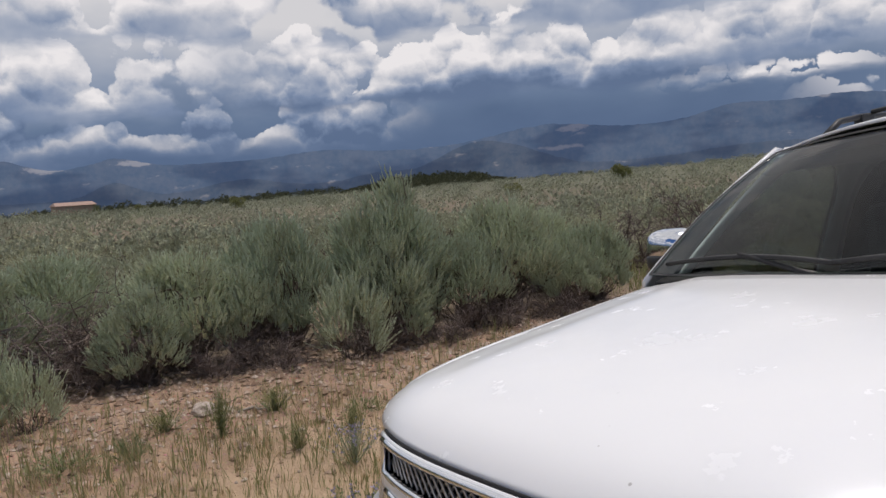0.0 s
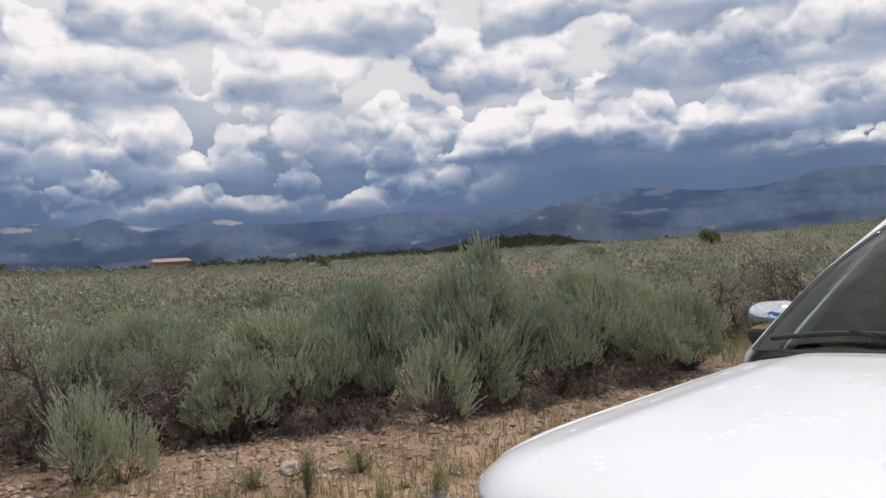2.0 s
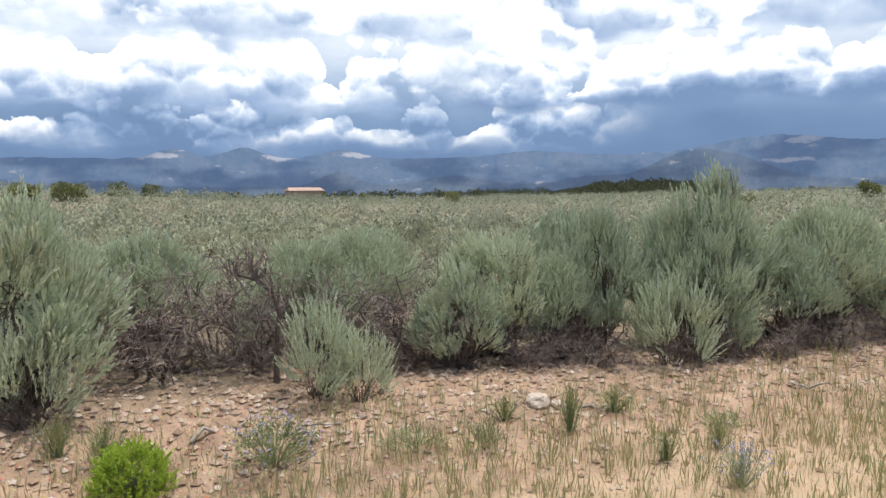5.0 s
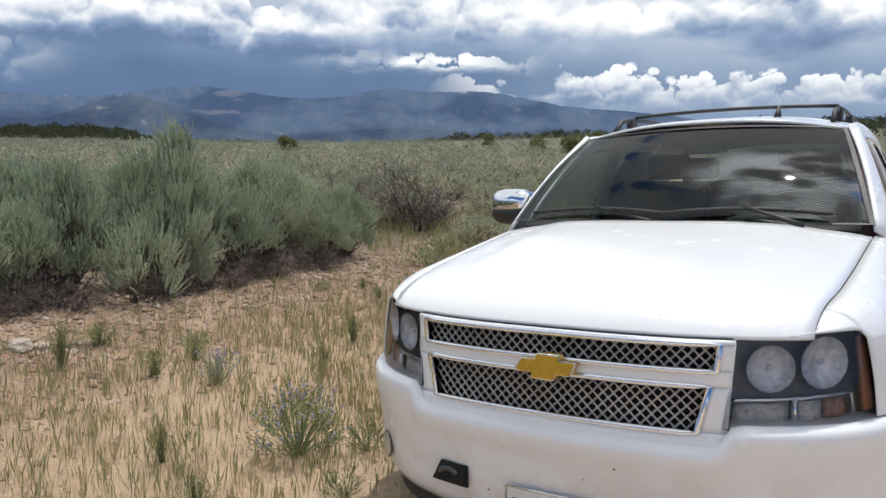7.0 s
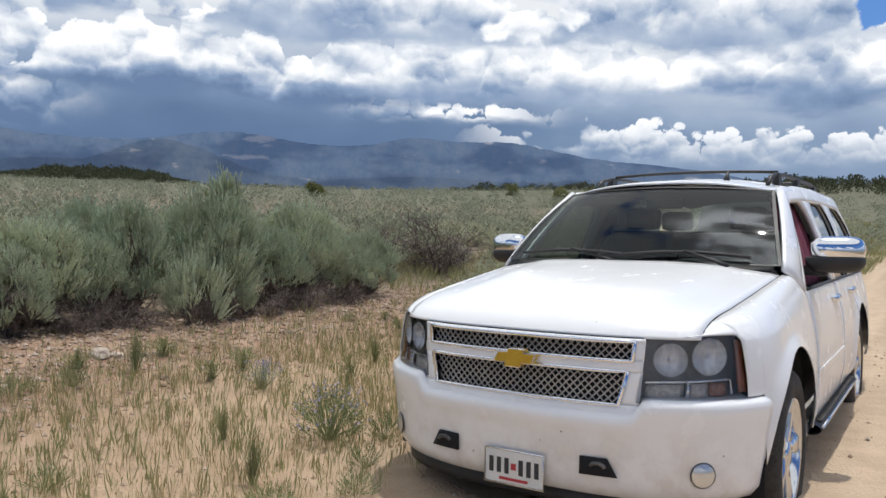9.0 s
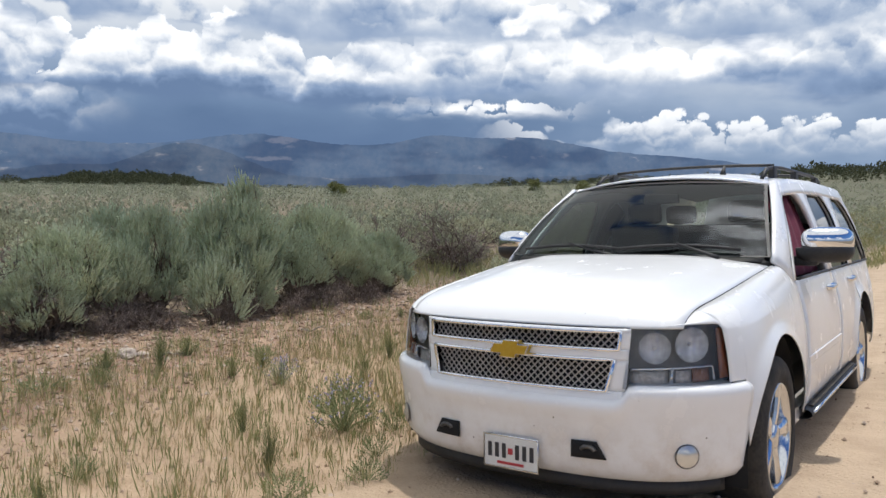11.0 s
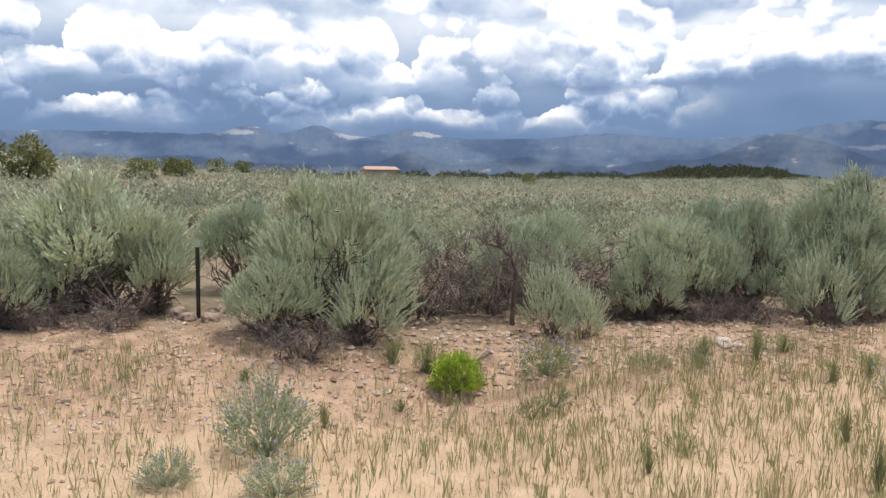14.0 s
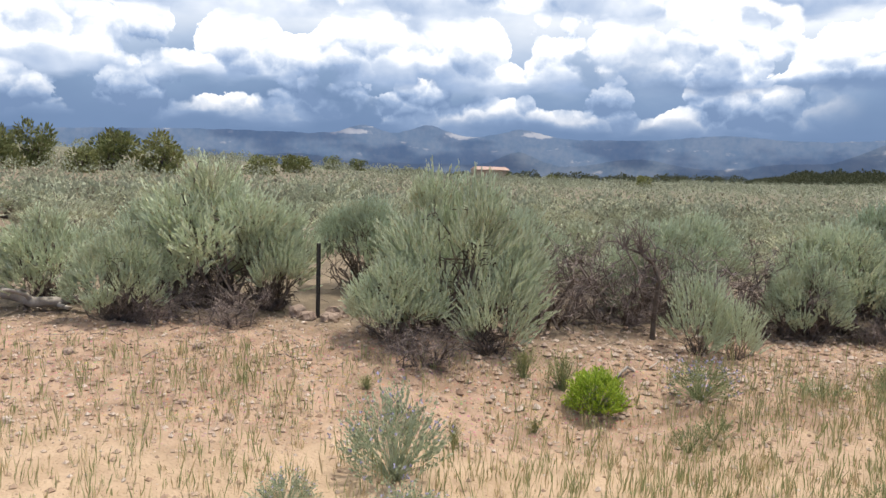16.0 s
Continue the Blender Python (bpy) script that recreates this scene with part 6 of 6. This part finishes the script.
# ---- far things: junipers, woods, house ----
def juniper(rng, name="juniper_tree"):
    """A squat tree one metre high: short forked trunk and an uneven crown of small leaf tufts."""
    root = new(name)
    sticks = [tube(crooked((0, 0, -0.05), (0.03, 0, 0.5), rng, 4, 0.08), np.linspace(0.05, 0.02, 5), 6)]
    tips = []
    for k in range(11):
        a = k * 2.4
        end = np.array((0.34 * math.cos(a) * rng.uniform(0.5, 1), 0.34 * math.sin(a) * rng.uniform(0.5, 1), rng.uniform(0.10, 0.78)))
        tips.append(end)
        sticks.append(tube(crooked((0, 0, 0.12 + 0.2 * rng.random()), end, rng, 3, 0.1), (0.022, 0.016, 0.011, 0.006), 4))
    v, f = joined(sticks)
    shape("trunk", v, f, MAT["bark"], root, "forked grey trunk")
    tips = np.array(tips)
    k = rng.integers(0, len(tips), 1600)
    out = unit(rng.normal(size=(1600, 3)))
    pos = tips[k] + out * 0.19 * rng.random((1600, 1)) ** 0.4
    pos[:, 2] = np.clip(pos[:, 2], 0.08, 1.0)
    v, f = leaves(pos, unit(out + (0, 0, 0.5)), rng.uniform(0.06, 0.11, 1600), rng.uniform(0.016, 0.030, 1600), rng)
    shape("crown", v, f, MAT["juniper"], root, "dark green scaly foliage")
    return root


TREES = [juniper(np.random.default_rng(300 + k)) for k in range(3)]
# azimuth, distance, width, height
FAR_TREES = [
    (113.0, 50, 2.6, 2.4), (110.3, 46, 2.0, 1.3), (108.3, 50, 3.4, 2.3), (105.2, 48, 3.2, 2.2), (98.6, 52, 2.6, 1.5), (96.1, 58, 2.6, 1.6), (93.4, 75, 2.4, 1.5), (91.5, 90, 2.6, 1.6),
    (42.6, 93, 2.6, 2.2), (49.8, 58, 1.4, 1.1), (70.5, 120, 3.0, 2.0), (77, 130, 2.5, 2.0), (24.5, 120, 3.0, 2.6), (22.0, 95, 3.2, 2.6), (20.5, 90, 4.0, 3.2), (17.5, 85, 3.5, 3.0),
    (28.0, 150, 3.0, 2.8), (115.5, 47, 3.0, 2.6), (118, 52, 3.0, 2.4), (121, 55, 3.0, 2.4), (87.0, 140, 2.5, 2.4), (80.2, 205, 2.4, 3.0), (83.9, 200, 2.0, 2.6),
]
for i, (a, r, w, h) in enumerate(FAR_TREES):
    x, y = -r * math.sin(radians(a)) + 1.5, r * math.cos(radians(a)) - 3.0
    ob = copy_thing(TREES[i % 3], put(x, y, 131 * i, w, h * (1.35 if a > 103 else 1.1), 0.18 * h))
    tagged(ob, "dark green juniper tree standing on the far plain", "tree", "junipers on the plain")
for ob in TREES:
    for o in (*ob.children_recursive, ob):
        bpy.data.objects.remove(o)


def far_woods():
    g = np.random.default_rng(400)
    pos, way, long_, wide = [], [], [], []
    # azimuth from, to, distance from, to, trees, height
    for a0, a1, r0, r1, n, tall in ((51, 64, 280, 400, 700, 5.6), (38, 52, 360, 480, 220, 2.6), (61, 104, 260, 400, 900, 3.3), (12, 34, 240, 380, 620, 2.9), (-12, 14, 190, 400, 900, 4.0), (33, 46, 420, 520, 120, 2.5)):
        for _ in range(n):
            a, r = radians(g.uniform(a0, a1)), g.uniform(r0, r1)
            x, y = -r * math.sin(a), r * math.cos(a)
            if -2.5 < x < 8 and y < 190:
                continue
            h = tall * g.uniform(0.45, 1.1) * (0.45 + 1.0 * patchy(math.degrees(a), r * 0.01, 0.9, 6))
            h *= 0.25 + 0.75 * step(0, 4.5, min(math.degrees(a) - a0, a1 - math.degrees(a)))
            z = ground_z(x, y) - 0.2
            for _ in range(60):
                d = unit(g.normal(size=3))
                pos.append(np.array((x, y, z + h * 0.45)) + d * (h * 0.42, h * 0.42, h * 0.45) * g.random() ** 0.4)
                way.append(unit(d + (0, 0, 0.6)))
                long_.append(h * g.uniform(0.12, 0.22))
                wide.append(h * g.uniform(0.04, 0.075))
    v, f = leaves(np.array(pos), np.array(way), np.array(long_), np.array(wide), g)
    tagged(shape("far_woods", v, f, MAT["pine"]), "dark pinyon and juniper woods along the far rise", "woods", kind="stuff")


far_woods()


def house():
    ob = new("house")
    stucco = mottled("tan_stucco", (0.46, 0.33, 0.24), (0.38, 0.27, 0.20), 0.9, 0.8, 8.0, 0.3, 0.02)
    tin = mottled("faded_red_roofing", (0.34, 0.215, 0.17), (0.40, 0.28, 0.225), 0.7, 0.7, 6.0, 0.2, 0.02)
    white = material("white_wall", (0.78, 0.75, 0.70), 0.8)
    dark = material("house_window_glass", (0.03, 0.035, 0.04), 0.15)
    wall = box("wall", (-5.6, -3.0, 0), (5.6, 3.0, 2.0), stucco, ob, "tan stucco walls", 0.03)
    for x0, x1 in ((-6.0, 6.0),):
        bm = bmesh.new()
        pts = [(-6.0, -3.5, 1.95), (6.0, -3.5, 1.95), (6.0, 3.5, 1.95), (-6.0, 3.5, 1.95), (-5.4, -0.3, 2.75), (5.4, -0.3, 2.75), (5.4, 0.3, 2.75), (-5.4, 0.3, 2.75)]
        vs = [bm.verts.new(p) for p in pts]
        for q in ((0, 1, 5, 4), (1, 2, 6, 5), (2, 3, 7, 6), (3, 0, 4, 7), (4, 5, 6, 7), (3, 2, 1, 0)):
            bm.faces.new([vs[i] for i in q])
        part("roof", bm, tin, ob, "faded red low hipped roof", smooth=False)
    box("porch", (-5.2, -3.35, 0.2), (-1.6, -3.02, 1.7), white, ob, "white sunlit porch front", 0.02)
    for x in (-0.6, 1.6, 3.8):
        w = box("window", (x - 0.55, -3.06, 0.75), (x + 0.55, -3.0, 1.65), dark, ob, "dark window", 0)
        box("window_frame", (x - 0.62, -3.10, 0.68), (x + 0.62, -3.04, 0.75), white, w, "pale sill", 0)
    box("door", (0.2, -3.06, 0.0), (1.0, -3.0, 1.9), dark, ob, "dark door", 0)
    x, y = -205.0, 27.5
    ob.matrix_world = pose(x, y, ground_z(x, y) + 0.55, 0, 0, -84) @ Matrix.Diagonal((0.8, 0.9, 1.1, 1))
    tagged(ob, "low tan house with faded red roof on the plain", "house")


house()
